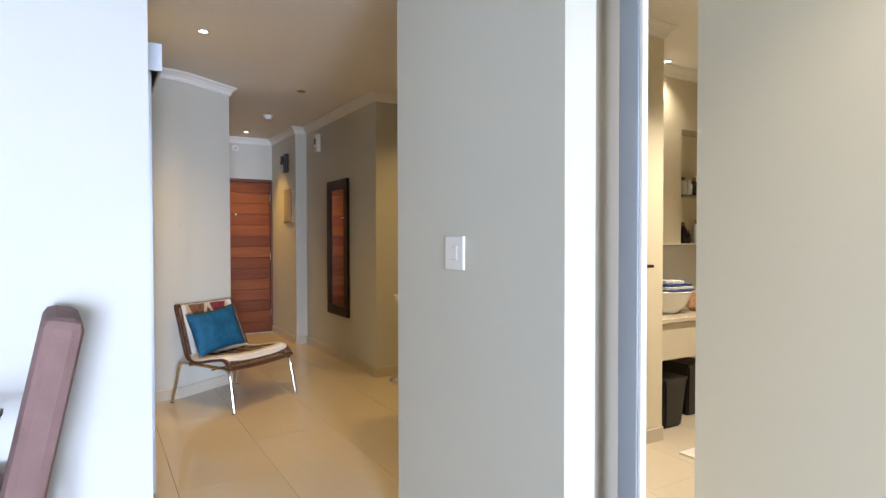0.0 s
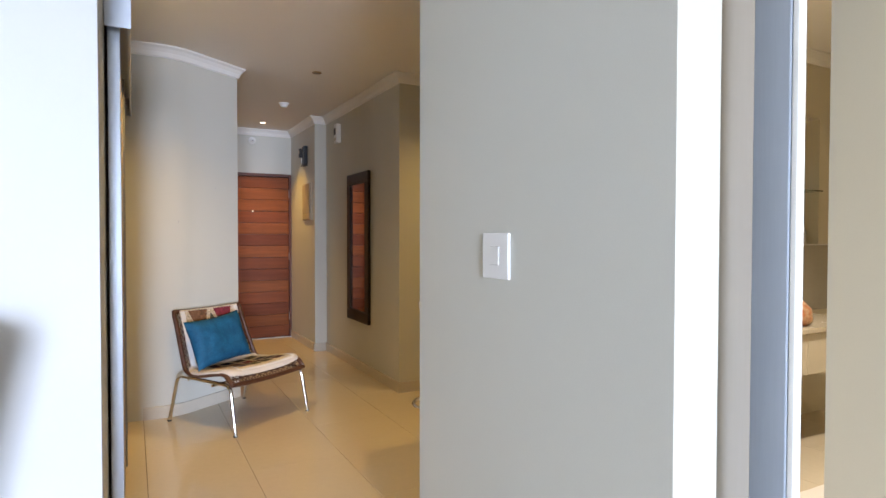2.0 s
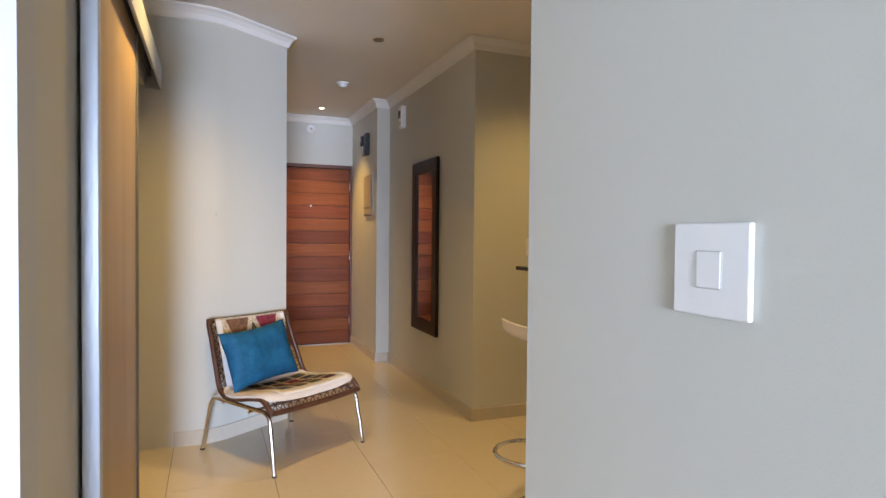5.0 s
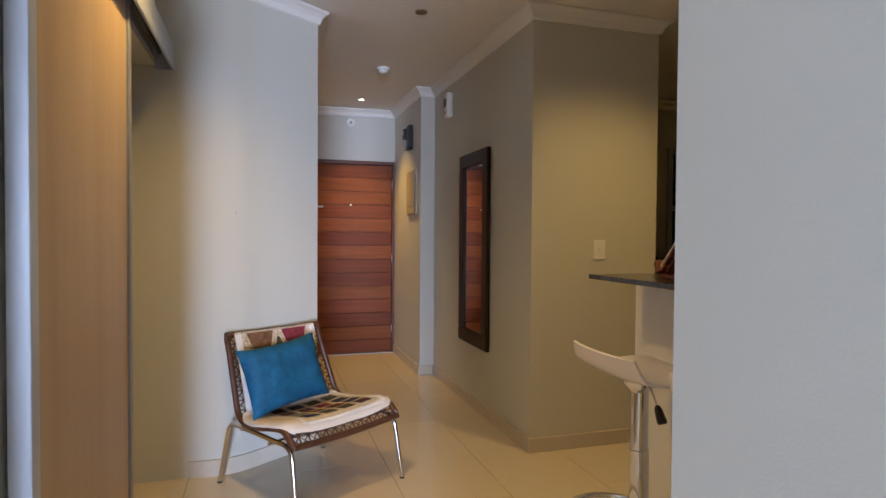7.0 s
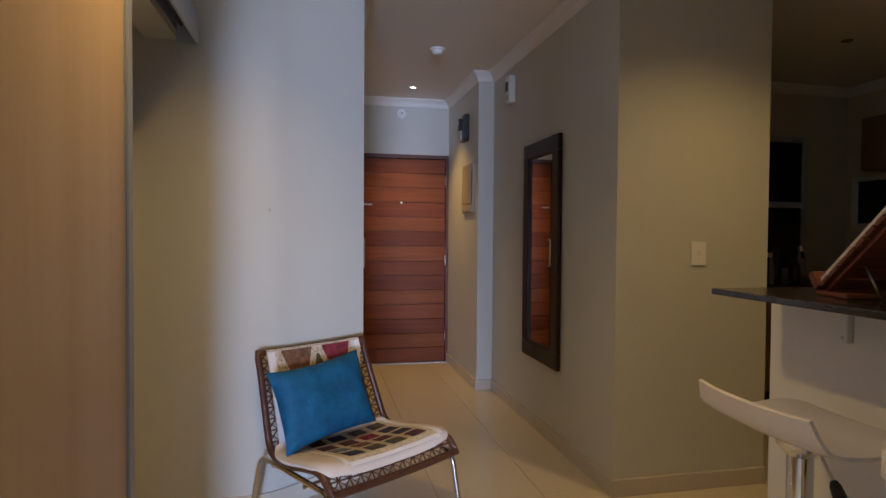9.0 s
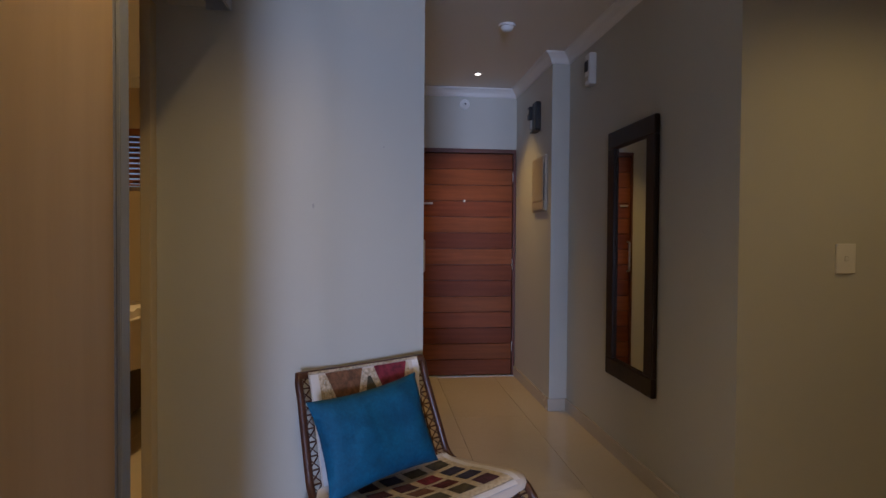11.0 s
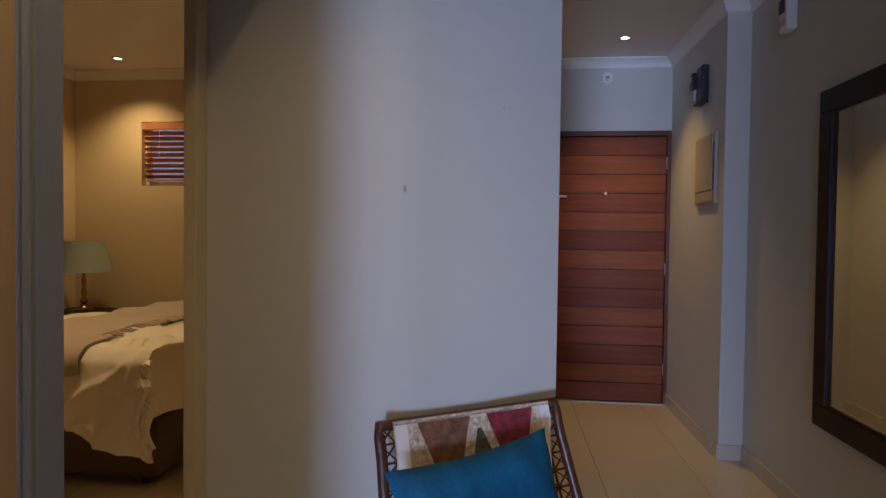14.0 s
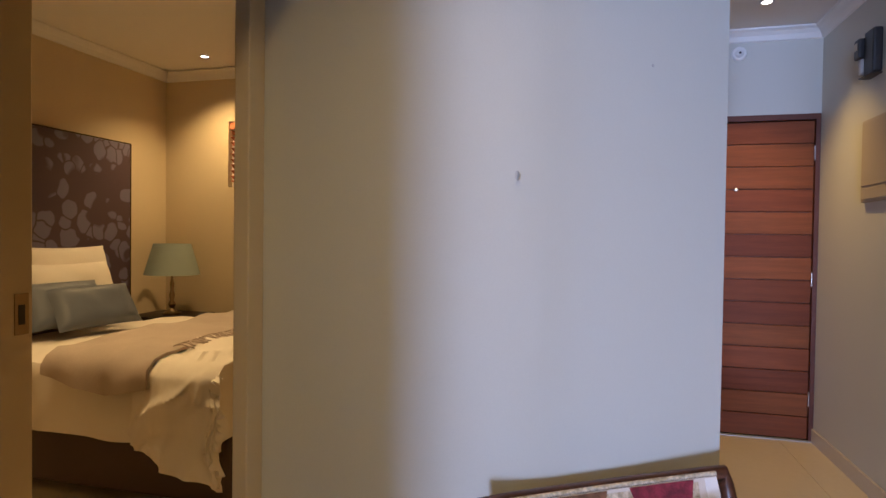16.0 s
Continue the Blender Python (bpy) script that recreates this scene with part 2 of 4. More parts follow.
PLAST = {k: material("plastic_" + k, c, 0.35, grain_amount=0.05, bump=0.01) for k, c in
         (("blue", (0.03, 0.06, 0.22)), ("red", (0.36, 0.05, 0.03)), ("white", (0.7, 0.7, 0.68)), ("amber", (0.22, 0.10, 0.03)), ("green", (0.07, 0.13, 0.07)), ("orange", (0.45, 0.19, 0.06)))}
LIT = glow("lit_lamp_face", (1.0, 0.86, 0.62), 14)
UNLIT = material("unlit_lamp_face", (0.10, 0.09, 0.08), 0.3, bump=0)
PEEPGLOW = glow("peephole_daylight", (1.0, 0.92, 0.8), 3)
# one grey for wall scuffs, the siren lens and painted shade round switch rockers
SCUFF_GAP_GREY = material("wall_scuff", (0.48, 0.465, 0.43), 0.7, amount=0.5, scale=60, bump=0)


# ---- mesh helpers ----
def box(bm, x0, x1, y0, y1, z0, z1, bevel=0.0, m=None):
    vs = bmesh.ops.create_cube(bm, size=1)["verts"]
    for v in vs:
        v.co = Vector(((x0 + x1) / 2 + v.co.x * (x1 - x0), (y0 + y1) / 2 + v.co.y * (y1 - y0), (z0 + z1) / 2 + v.co.z * (z1 - z0)))
    if bevel:
        es = list({e for v in vs for e in v.link_edges})
        out = bmesh.ops.bevel(bm, geom=es, offset=bevel, segments=2, affect="EDGES", profile=0.5)
        vs = list({v for f in out["faces"] for v in f.verts} | {v for v in vs if v.is_valid})
    if m:
        bmesh.ops.transform(bm, matrix=m, verts=vs)
    return bm


def boxed(*a, **k):
    return box(bmesh.new(), *a, **k)


def prism(bm, poly, z0, z1):
    """An upright block on a footprint given counter-clockwise."""
    lo = [bm.verts.new((x, y, z0)) for x, y in poly]
    hi = [bm.verts.new((x, y, z1)) for x, y in poly]
    n = len(poly)
    bm.faces.new(hi)
    bm.faces.new(lo[::-1])
    for i in range(n):
        bm.faces.new((lo[i], lo[(i + 1) % n], hi[(i + 1) % n], hi[i]))
    return bm


def lathe(bm, profile, segs=24, m=None):
    """Turns (radius, height) pairs round z."""
    rings = []
    made = []
    for r, z in profile:
        ring = [bm.verts.new((r * math.cos(2 * math.pi * i / segs), r * math.sin(2 * math.pi * i / segs), z)) for i in range(segs)]
        rings.append(ring)
        made += ring
    for a, b in zip(rings, rings[1:]):
        for i in range(segs):
            j = (i + 1) % segs
            bm.faces.new((a[i], a[j], b[j], b[i])).smooth = True
    if profile[0][0] > 1e-5:
        bm.faces.new(rings[0][::-1])
    if profile[-1][0] > 1e-5:
        bm.faces.new(rings[-1])
    if m:
        bmesh.ops.transform(bm, matrix=m, verts=made)
    return bm


def tube(bm, pts, r, segs=8, closed=False):
    pts = [Vector(p) for p in pts]
    n = len(pts)
    rings = []
    up = None
    for i, p in enumerate(pts):
        a = pts[(i - 1) % n] if closed or i else pts[0]
        b = pts[(i + 1) % n] if closed or i < n - 1 else pts[-1]
        d = (b - a).normalized()
        if up is None:
            up = d.orthogonal().normalized()
        up = (up - d * up.dot(d)).normalized()
        side = d.cross(up)
        rings.append([bm.verts.new(p + r * (math.cos(2 * math.pi * k / segs) * up + math.sin(2 * math.pi * k / segs) * side)) for k in range(segs)])
    pairs = list(zip(rings, rings[1:])) + ([(rings[-1], rings[0])] if closed else [])
    for a, b in pairs:
        for k in range(segs):
            j = (k + 1) % segs
            bm.faces.new((a[k], a[j], b[j], b[k])).smooth = True
    if not closed:
        bm.faces.new(rings[0][::-1])
        bm.faces.new(rings[-1])
    return bm


def rounded(pts, r, steps=5):
    """A polyline whose corners are rounded to about r."""
    pts = [Vector(p) for p in pts]
    out = [pts[0]]
    for a, b, c in zip(pts, pts[1:], pts[2:]):
        u, w = (a - b), (c - b)
        k = min(r, u.length * 0.48, w.length * 0.48)
        p, q = b + u.normalized() * k, b + w.normalized() * k
        for s in range(steps + 1):
            t = s / steps
            out.append(p * (1 - t) ** 2 + b * 2 * t * (1 - t) + q * t * t)
    out.append(pts[-1])
    return out


def sheet(bm, nu, nv, f, thick=0.0, m=None):
    """A grid of f(u, v), u and v from 0 to 1, with a second skin thick below its normals."""
    g = [[bm.verts.new(f(i / nu, j / nv)) for j in range(nv + 1)] for i in range(nu + 1)]
    for i in range(nu):
        for j in range(nv):
            bm.faces.new((g[i][j], g[i + 1][j], g[i + 1][j + 1], g[i][j + 1])).smooth = True
    if thick:
        bm.normal_update()
        h = [[bm.verts.new(v.co - v.normal * thick) for v in row] for row in g]
        for i in range(nu):
            for j in range(nv):
                bm.faces.new((h[i][j], h[i][j + 1], h[i + 1][j + 1], h[i + 1][j])).smooth = True
        ring = [(i, 0) for i in range(nu)] + [(nu, j) for j in range(nv)] + [(i, nv) for i in range(nu, 0, -1)] + [(0, j) for j in range(nv, 0, -1)]
        for (i, j), (k, q) in zip(ring, ring[1:] + ring[:1]):
            bm.faces.new((g[k][q], g[i][j], h[i][j], h[k][q]))
    if m:
        bmesh.ops.transform(bm, matrix=m, verts=bm.verts[:])
    return bm


def sweep(bm, line, profile):
    """Sweeps (out, z) pairs along a plan line with mitred corners; out points to the line's right."""
    pts = [Vector(p) for p in line]
    rings = []
    for i, p in enumerate(pts):
        d0 = (p - pts[i - 1]).normalized() if i else None
        d1 = (pts[i + 1] - p).normalized() if i < len(pts) - 1 else None
        n0 = Vector((d0.y, -d0.x)) if d0 else None
        n1 = Vector((d1.y, -d1.x)) if d1 else None
        if n0 is None or n1 is None:
            mit = n0 or n1
        else:
            mit = (n0 + n1).normalized()
            mit = mit / max(mit.dot(n0), 0.3)
        rings.append([bm.verts.new((p.x + mit.x * o, p.y + mit.y * o, z)) for o, z in profile])
    k = len(profile)
    for a, b in zip(rings, rings[1:]):
        for j in range(k):
            q = (j + 1) % k
            bm.faces.new((a[j], a[q], b[q], b[j]))
    bm.faces.new(rings[0][::-1])
    bm.faces.new(rings[-1])
    bmesh.ops.recalc_face_normals(bm, faces=bm.faces[:])
    return bm


def pillow(bm, w, h, d, m=None, n=18, pinch=0.10):
    """A stuffed pillow with pointed corners, lying in x and z, d thick along y."""
    made = []
    for side in (1, -1):
        g = []
        for i in range(n + 1):
            row = []
            for j in range(n + 1):
                u, v = 2 * i / n - 1, 2 * j / n - 1
                fat = max((1 - u ** 4) * (1 - v ** 4), 0) ** 0.55
                x = u * w / 2 * (1 - pinch * (1 - v * v) * abs(u) ** 3)
                z = v * h / 2 * (1 - pinch * (1 - u * u) * abs(v) ** 3)
                wr = (0.012 * noise.noise(Vector((x * 8, side * 2.0, z * 8))) + 0.006 * noise.noise(Vector((x * 26, side * 5.0, z * 14)))) * fat
                row.append(bm.verts.new((x, side * (d / 2 * fat + wr), z)))
            g.append(row)
        made += [v for r in g for v in r]
        for i in range(n):
            for j in range(n):
                q = (g[i][j], g[i + 1][j], g[i + 1][j + 1], g[i][j + 1])
                bm.faces.new(q[::-1] if side > 0 else q).smooth = True
    bmesh.ops.remove_doubles(bm, verts=made, dist=1e-4)
    if m:
        bmesh.ops.transform(bm, matrix=m, verts=bm.verts[:])
    return bm


def mesh_of(name, bm, mat, smooth=True):
    me = bpy.data.meshes.new(name)
    bm.normal_update()
    for e in bm.edges:
        if len(e.link_faces) == 2 and e.calc_face_angle(0) > radians(50):
            e.smooth = False
    bm.to_mesh(me)
    bm.free()
    me.materials.append(mat)
    return me


def part(name, bm, mat, parent=None, label="", smooth=True):
    ob = new(name, mesh_of(name, bm, mat, smooth))
    if parent:
        ob.parent = parent
    if label:
        ob["label"] = label
    return ob


def thing(name, label, category, at=None, group="", kind=""):
    ob = new(name)
    ob.matrix_world = at or Matrix()
    return tagged(ob, label, category, group, kind)


def solid(name, bm, mat, label, category, kind="", smooth=False):
    return tagged(part(name, bm, mat, smooth=smooth), label, category, kind=kind)


def structure(name, bm, mat, label, category):
    return solid(name, bm, mat, label, category, "structure")


# ---- large structure ----
X0, X1, Y0, Y1 = -4.5, 5.9, -9.1, 8.3
XL, YL = 0.709, 2.867          # end of the wall between living room and bedroom
YA = 5.25                      # plain wall beside the bedroom opening
XM, YM = 2.705, 5.085          # mirror wall and its corner
XJ, YJ, YD = 2.575, 7.10, 8.18  # jog near the entrance, and the entrance wall
XS = 1.685                     # face of the wall with the light switch

structure("ground", boxed(-60, 60, -60, 60, -0.30, -0.14), material("paving", (0.32, 0.29, 0.26), 0.85), "paving outside the home", "ground")
structure("subfloor", boxed(X0 - 0.15, X1 + 0.15, Y0 - 0.15, Y1, -0.14, -0.004), GROUT, "dark grout bed under the floor tiles", "floor")
structure("ceiling", boxed(X0 - 0.15, X1 + 0.15, Y0 - 0.15, Y1 + 0.1, CEIL, CEIL + 0.2), CEILING, "plain painted plaster ceiling", "ceiling")

bm = boxed(X0, XL, YL, YL + 0.13, 0, CEIL)
structure("wall_living", bm, PAINT_WHITE, "white painted wall between living room and bedroom", "wall")
bm = boxed(0.575, XL - 0.002, YL + 0.13, 4.470, 0, CEIL)
box(bm, 0.575, XL - 0.002, 4.470, YA - 0.002, 2.10, CEIL)
structure("wall_bedroom_opening", bm, PAINT, "painted wall around the bedroom's sliding door opening", "wall")
ANGLE = [(p.x, p.y) for p in rounded([(0.487, YA), (1.07, 5.243), (1.535, 5.58)], 0.11, 14)][1:-1]
bm = prism(bmesh.new(), [(0.489, YA)] + ANGLE + [(1.535, 5.58), (1.535, YD), (0.489, YD), (0.489, YA)], 0, CEIL)
for f in bm.faces:
    f.smooth = 0.001 < f.calc_area() < 0.06 * CEIL and abs(f.normal.z) < 0.5
structure("wall_hall_left", bm, PAINT, "greige painted wall with an angled face in the hall", "wall")
bm = boxed(0.489, 1.70, YD, Y1, 0, CEIL)
box(bm, 1.70, XJ, YD, Y1, 2.045, CEIL)
box(bm, XJ, 2.83, YD, Y1, 0, CEIL)
box(bm, 1.70, XJ, Y1 - 0.03, Y1, 0, 2.045)
structure("wall_entrance", bm, PAINT, "greige painted wall above the front door", "wall")
bm = prism(bmesh.new(), [(XM, YM), (3.55, YM), (3.55, 5.20), (2.83, 5.20), (2.83, YD), (XJ, YD), (XJ, YJ), (XM, YJ)], 0, CEIL)
structure("wall_hall_right", bm, PAINT, "greige painted hall wall with a jog near the entrance", "wall")
structure("wall_switch", boxed(XS, 1.807, 1.49, 2.577, 0, CEIL), PAINT, "greige painted partition end with a light switch", "wall")
bm = boxed(1.807, 2.90, 2.46, 2.576, 0, CEIL)
box(bm, 2.90, 3.57, 2.66, 2.78, 0, CEIL)
box(bm, 2.90, 3.02, 2.46, 2.66, 0, CEIL)
structure("wall_bathroom_front", bm, PAINT_BATH, "cream painted wall beside the washstand", "wall")
bm = boxed(3.45, 3.57, 2.78, 3.50, 0, CEIL)
# bathroom back wall with a niche
NX0, NX1 = 4.48, 5.20
box(bm, 3.57, NX0, 3.22, 3.50, 0, CEIL)
box(bm, NX1, X1, 3.22, 3.50, 0, CEIL)
box(bm, NX0, NX1, 3.22, 3.50, 0, 1.215)
box(bm, NX0, NX1, 3.22, 3.50, 2.12, CEIL)
box(bm, NX0, NX1, 3.40, 3.50, 1.215, 2.12)
structure("wall_bathroom_back", bm, PAINT_BATH, "cream painted bathroom wall with a shelf niche", "wall")
structure("wall_passage", boxed(2.62, 2.74, Y0, 1.735, 0, CEIL), PAINT_BATH, "cream painted wall beside the bathroom door", "wall")
structure("wall_bathroom_south", boxed(2.74, X1, 0.6, 0.72, 0, CEIL), PAINT_BATH, "plain cream bathroom wall", "wall")
structure("wall_east", boxed(X1, X1 + 0.15, Y0, Y1, 0, CEIL), PAINT_BATH, "plain painted outer wall", "wall")
structure("wall_kitchen_back", boxed(2.83, X1, 6.85, 7.0, 0, CEIL), PAINT, "painted kitchen back wall", "wall")
# unseen living room, deep and greige to limit bounce, with an assumed glazed door behind
bm = boxed(X0, -1.82, Y0 - 0.15, Y0, 0, CEIL)
box(bm, 0.46, 2.62, Y0 - 0.15, Y0, 0, CEIL)
box(bm, -1.82, 0.46, Y0 - 0.15, Y0, 2.2, CEIL)
structure("wall_south", bm, PAINT, "unseen greige living room wall with an assumed wide glass door", "wall")
bm = boxed(X0 - 0.15, X0, Y0, YL, 0, CEIL)
structure("wall_west", bm, PAINT, "plain unseen greige living room wall", "wall")
# bedroom
BX, BY = -2.25, 8.25
structure("wall_bedroom_head", boxed(BX - 0.12, BX, YL + 0.13, BY, 0, CEIL), PAINT_BED, "warm cream bedroom wall behind the headboard", "wall")
WX0, WX1, WZ0, WZ1 = -1.655, -0.55, 1.63, 2.16
bm = boxed(BX - 0.12, WX0, BY, BY + 0.15, 0, CEIL)
box(bm, WX1, 0.489, BY, BY + 0.15, 0, CEIL)
box(bm, WX0, WX1, BY, BY + 0.15, 0, WZ0)
box(bm, WX0, WX1, BY, BY + 0.15, WZ1, CEIL)
structure("wall_bedroom_window", bm, PAINT_BED, "warm cream bedroom wall with a small high window", "wall")
structure("wall_bedroom_lining", boxed(0.475, 0.487, YA + 0.002, BY, 0, CEIL), PAINT_BED, "warm cream bedroom side wall", "wall")
structure("wall_bedroom_south", boxed(BX, 0.575, YL + 0.13, YL + 0.16, 0, CEIL), PAINT_BED, "warm cream bedroom wall", "wall")

# cornice and skirting
COVE = [(0, CEIL - 0.002), (0.062, CEIL - 0.002), (0.060, CEIL - 0.012), (0.042, CEIL - 0.024), (0.024, CEIL - 0.044), (0.012, CEIL - 0.072), (0, CEIL - 0.078)]
structure("cornice", sweep(bmesh.new(), [(XL, YL + 0.01), (XL, YA), *ANGLE, (1.535, 5.58), (1.535, YD), (XJ, YD), (XJ, YJ), (XM, YJ), (XM, YM), (3.55, YM), (3.55, 5.2)], COVE),
          CORNICE, "white plaster cove cornice", "cornice")
structure("cornice_kitchen", sweep(bmesh.new(), [(2.83, 5.2), (2.83, 6.85), (X1, 6.85), (X1, 3.5), (3.45, 3.5)], COVE), CORNICE, "white plaster kitchen cornice", "cornice")
structure("cornice_bedroom", sweep(bmesh.new(), [(BX, 3.1), (BX, BY), (0.475, BY)], COVE), CORNICE, "painted bedroom cornice", "cornice")
structure("cornice_bathroom", sweep(bmesh.new(), [(3.02, 2.66), (3.57, 2.66), (3.57, 3.22), (X1, 3.22)], COVE), CORNICE, "white bathroom cornice", "cornice")
BOARD = [(0.001, 0.0), (0.013, 0.0), (0.013, 0.082), (0.010, 0.086), (0.001, 0.086)]
for line in ([(0.855, YA), *ANGLE, (1.535, 5.58), (1.535, YD)], [(XJ, YD), (XJ, YJ), (XM, YJ), (XM, YM), (3.55, YM)],
                          [(3.02, 2.66), (3.57, 2.66)], [(X0, YL), (XL, YL)]):
    structure("baseboard", sweep(bmesh.new(), line, BOARD), SKIRT, "cream tiled skirting along the wall", "skirting")

# ---- front door ----
door = thing("door_1", "closed red-brown hardwood front door of horizontal boards", "door", kind="structure")
DX0, DX1, DZ = 1.72, 2.545, 2.005
part("door_core", boxed(DX0, DX1, YD + 0.034, YD + 0.06, 0.008, DZ), DOORFRAME, door)
NB = 14
tones = [0, 1, 1, 0, 1, 2, 1, 0, 2, 1, 0, 2, 1, 0]
for k in range(NB):
    h = (DZ - 0.008) / NB
    z = DZ - (k + 1) * h
    bm = boxed(DX0, DX1, YD + 0.012, YD + 0.033, z + 0.0025, z + h - 0.0025, 0.004)
    part("board", bm, WOODS[tones[k]], door)
bm = boxed(1.70, DX0 - 0.003, YD - 0.004, YD + 0.07, 0, 2.044)
box(bm, DX1 + 0.003, XJ - 0.002, YD - 0.004, YD + 0.07, 0, 2.044)
box(bm, DX0 - 0.003, DX1 + 0.003, YD - 0.004, YD + 0.07, DZ + 0.004, 2.044)
part("door_frame", bm, DOORFRAME, door, "dark hardwood door frame", smooth=False)
for z in (1.80, 1.015, 0.265):
    bm = lathe(bmesh.new(), [(0.005, -0.045), (0.005, 0.045)], 10, pose(DX1 + 0.001, YD + 0.004, z))
    part("hinge", bm, STEEL, door, "steel butt hinge")
bm = lathe(bmesh.new(), [(0.012, 0), (0.012, 0.006), (0.007, 0.008)], 14, pose(2.105, YD + 0.012, 1.577, 90))
hole = part("peephole", bm, STEEL, door)
part("lens", lathe(bmesh.new(), [(0.0055, 0), (0.0055, 0.002)], 10, pose(2.105, YD + 0.0035, 1.577, 90)), PEEPGLOW, hole)
part("door_chain_plate", boxed(1.74, 1.82, YD + 0.004, YD + 0.012, 1.545, 1.562, 0.002), STEEL, door)
bm = tube(bmesh.new(), rounded([(1.742, YD + 0.012, 0.95), (1.742, YD - 0.035, 0.95), (1.742, YD - 0.035, 1.22), (1.742, YD + 0.012, 1.22)], 0.02), 0.009)
part("door_handle", bm, STEEL, door, "upright steel pull handle")
structure("threshold", boxed(1.70, XJ - 0.002, YD - 0.02, YD + 0.01, 0.001, 0.006), ALU, "thin metal door threshold strip", "threshold")

# ---- sliding bedroom door ----
slide = thing("sliding_door", "pale veneered sliding door in aluminium edging, half open", "door", group="sliding doors")
SX0, SX1, SY0, SY1, SZ = 0.722, 0.757, 3.41, 4.417, 2.115
part("panel", boxed(SX0, SX1, SY0 + 0.05, SY1 - 0.078, 0.012, SZ), MAPLE, slide, smooth=False)
part("edge_profile", boxed(SX0 - 0.004, SX1 + 0.006, SY0, SY0 + 0.05, 0.010, SZ, 0.003), ALU, slide, "aluminium edge profile")
bm = boxed(SX0 - 0.004, SX1 + 0.003, SY1 - 0.078, SY1, 0.010, SZ, 0.003)
tube(bm, [(SX1 + 0.005, SY1 - 0.070, 0.012), (SX1 + 0.005, SY1 - 0.070, SZ)], 0.006, 6)
tube(bm, [(SX1 + 0.002, SY1 - 0.052, 0.012), (SX1 + 0.002, SY1 - 0.052, SZ)], 0.004, 6)
# darker copy of the near edge's metal stands in for shade here
part("edge_profile", bm, ALU_SHADED, slide, "aluminium edge profile")
rail = thing("sliding_door_track", "brushed aluminium pelmet track above the sliding door", "door track")
bm = boxed(XL + 0.001, 0.80, 3.33, 5.20, 2.19, 2.20)
box(bm, 0.79, 0.80, 3.33, 5.20, 2.075, 2.19)
box(bm, XL + 0.001, XL + 0.006, 3.33, 5.20, 2.12, 2.19)
part("pelmet", bm, ALU, rail, smooth=False)
part("runner", boxed(0.735, 0.75, 3.40, 5.15, 2.13, 2.18), BLACKP, rail)
for y in (3.325, 5.20):
    part("end_cap", boxed(XL + 0.002, 0.802, y, y + 0.006, 2.073, 2.202), ALU, rail)
structure("wall_bedroom_nib", boxed(BX, -0.53, 5.33, 5.588, 0, CEIL, 0.006), PAINT_BED, "cream painted wall end with a strike plate", "wall")
strike = thing("strike_plate", "tall brass strike plate on a cream wall end", "lock plate", pose(-0.53, 5.548, 0.982))
part("plate", boxed(0, 0.003, -0.024, 0.024, -0.066, 0.066, 0.001), BRASS, strike)
part("slot", boxed(0.003, 0.0045, -0.012, 0.010, -0.034, 0.030), BLACKP, strike)
structure("door_jamb", boxed(0.487, 0.524, YA - 0.062, YA - 0.002, 0, 2.10, 0.003), PAINT_BED, "cream painted jamb of the bedroom opening", "door jamb")

# ---- sliding bathroom door at the passage ----
bath_slide = thing("sliding_door", "sliding bathroom door pushed open, aluminium edge", "door", group="sliding doors")
part("panel", boxed(1.809, 2.11, 1.60, 1.640, 0.012, 2.5), VENEER, bath_slide, smooth=False)
part("edge_profile", boxed(1.901, 1.921, 1.412, 1.487, 0.010, 2.5, 0.003), ALU_MID, bath_slide, "aluminium edge profile")
part("edge_strip", boxed(1.903, 1.926, 1.397, 1.411, 0.010, 2.5, 0.003), WHITEP, bath_slide, "white plastic edge strip")

# ---- hall fittings ----
def downlight(x, y, lit=True, r=0.037):
    d = thing("downlight", "round recessed ceiling downlight, switched on" if lit else "round recessed ceiling downlight, switched off", "ceiling light",
              pose(x, y, CEIL), "ceiling downlights")
    # off lamps take a darker metal, painting the dim look of a chrome ring
    part("ring", lathe(bmesh.new(), [(r * 0.72, -0.001), (r * 0.74, -0.007), (r, -0.005), (r, 0.0)], 28), STEEL if lit else BRASS, d, "metal trim ring")
    part("lamp", lathe(bmesh.new(), [(r * 0.70, -0.0045), (r * 0.70, -0.001)], 24), LIT if lit else UNLIT, d)
    return d


# fittings at (-0.75, 6.2) and (3.6, 1.9) are assumed, for the added spots
for x, y, on in ((1.12, 4.18, 1), (2.115, 5.377, 0), (2.135, 7.70, 1), (3.15, 4.38, 1), (-1.62, 7.90, 1), (-0.75, 6.2, 1), (4.18, 3.12, 1), (3.6, 1.9, 1), (4.75, 5.79, 0), (2.1, 0.9, 1)):
    downlight(x, y, bool(on))

mirror = thing("wall_mirror", "tall wall mirror in a dark wooden frame", "mirror", pose(XM - 0.004, 6.012, 1.166))
bm = bmesh.new()
for y0, y1, z0, z1 in ((-0.294, 0.294, 0.605, 0.702), (-0.294, 0.294, -0.702, -0.605), (-0.294, -0.200, -0.605, 0.605), (0.200, 0.294, -0.605, 0.605)):
    box(bm, -0.028, 0.0, y0, y1, z0, z1, 0.006)
part("frame", bm, DARKWOOD, mirror)
bm = bmesh.new()
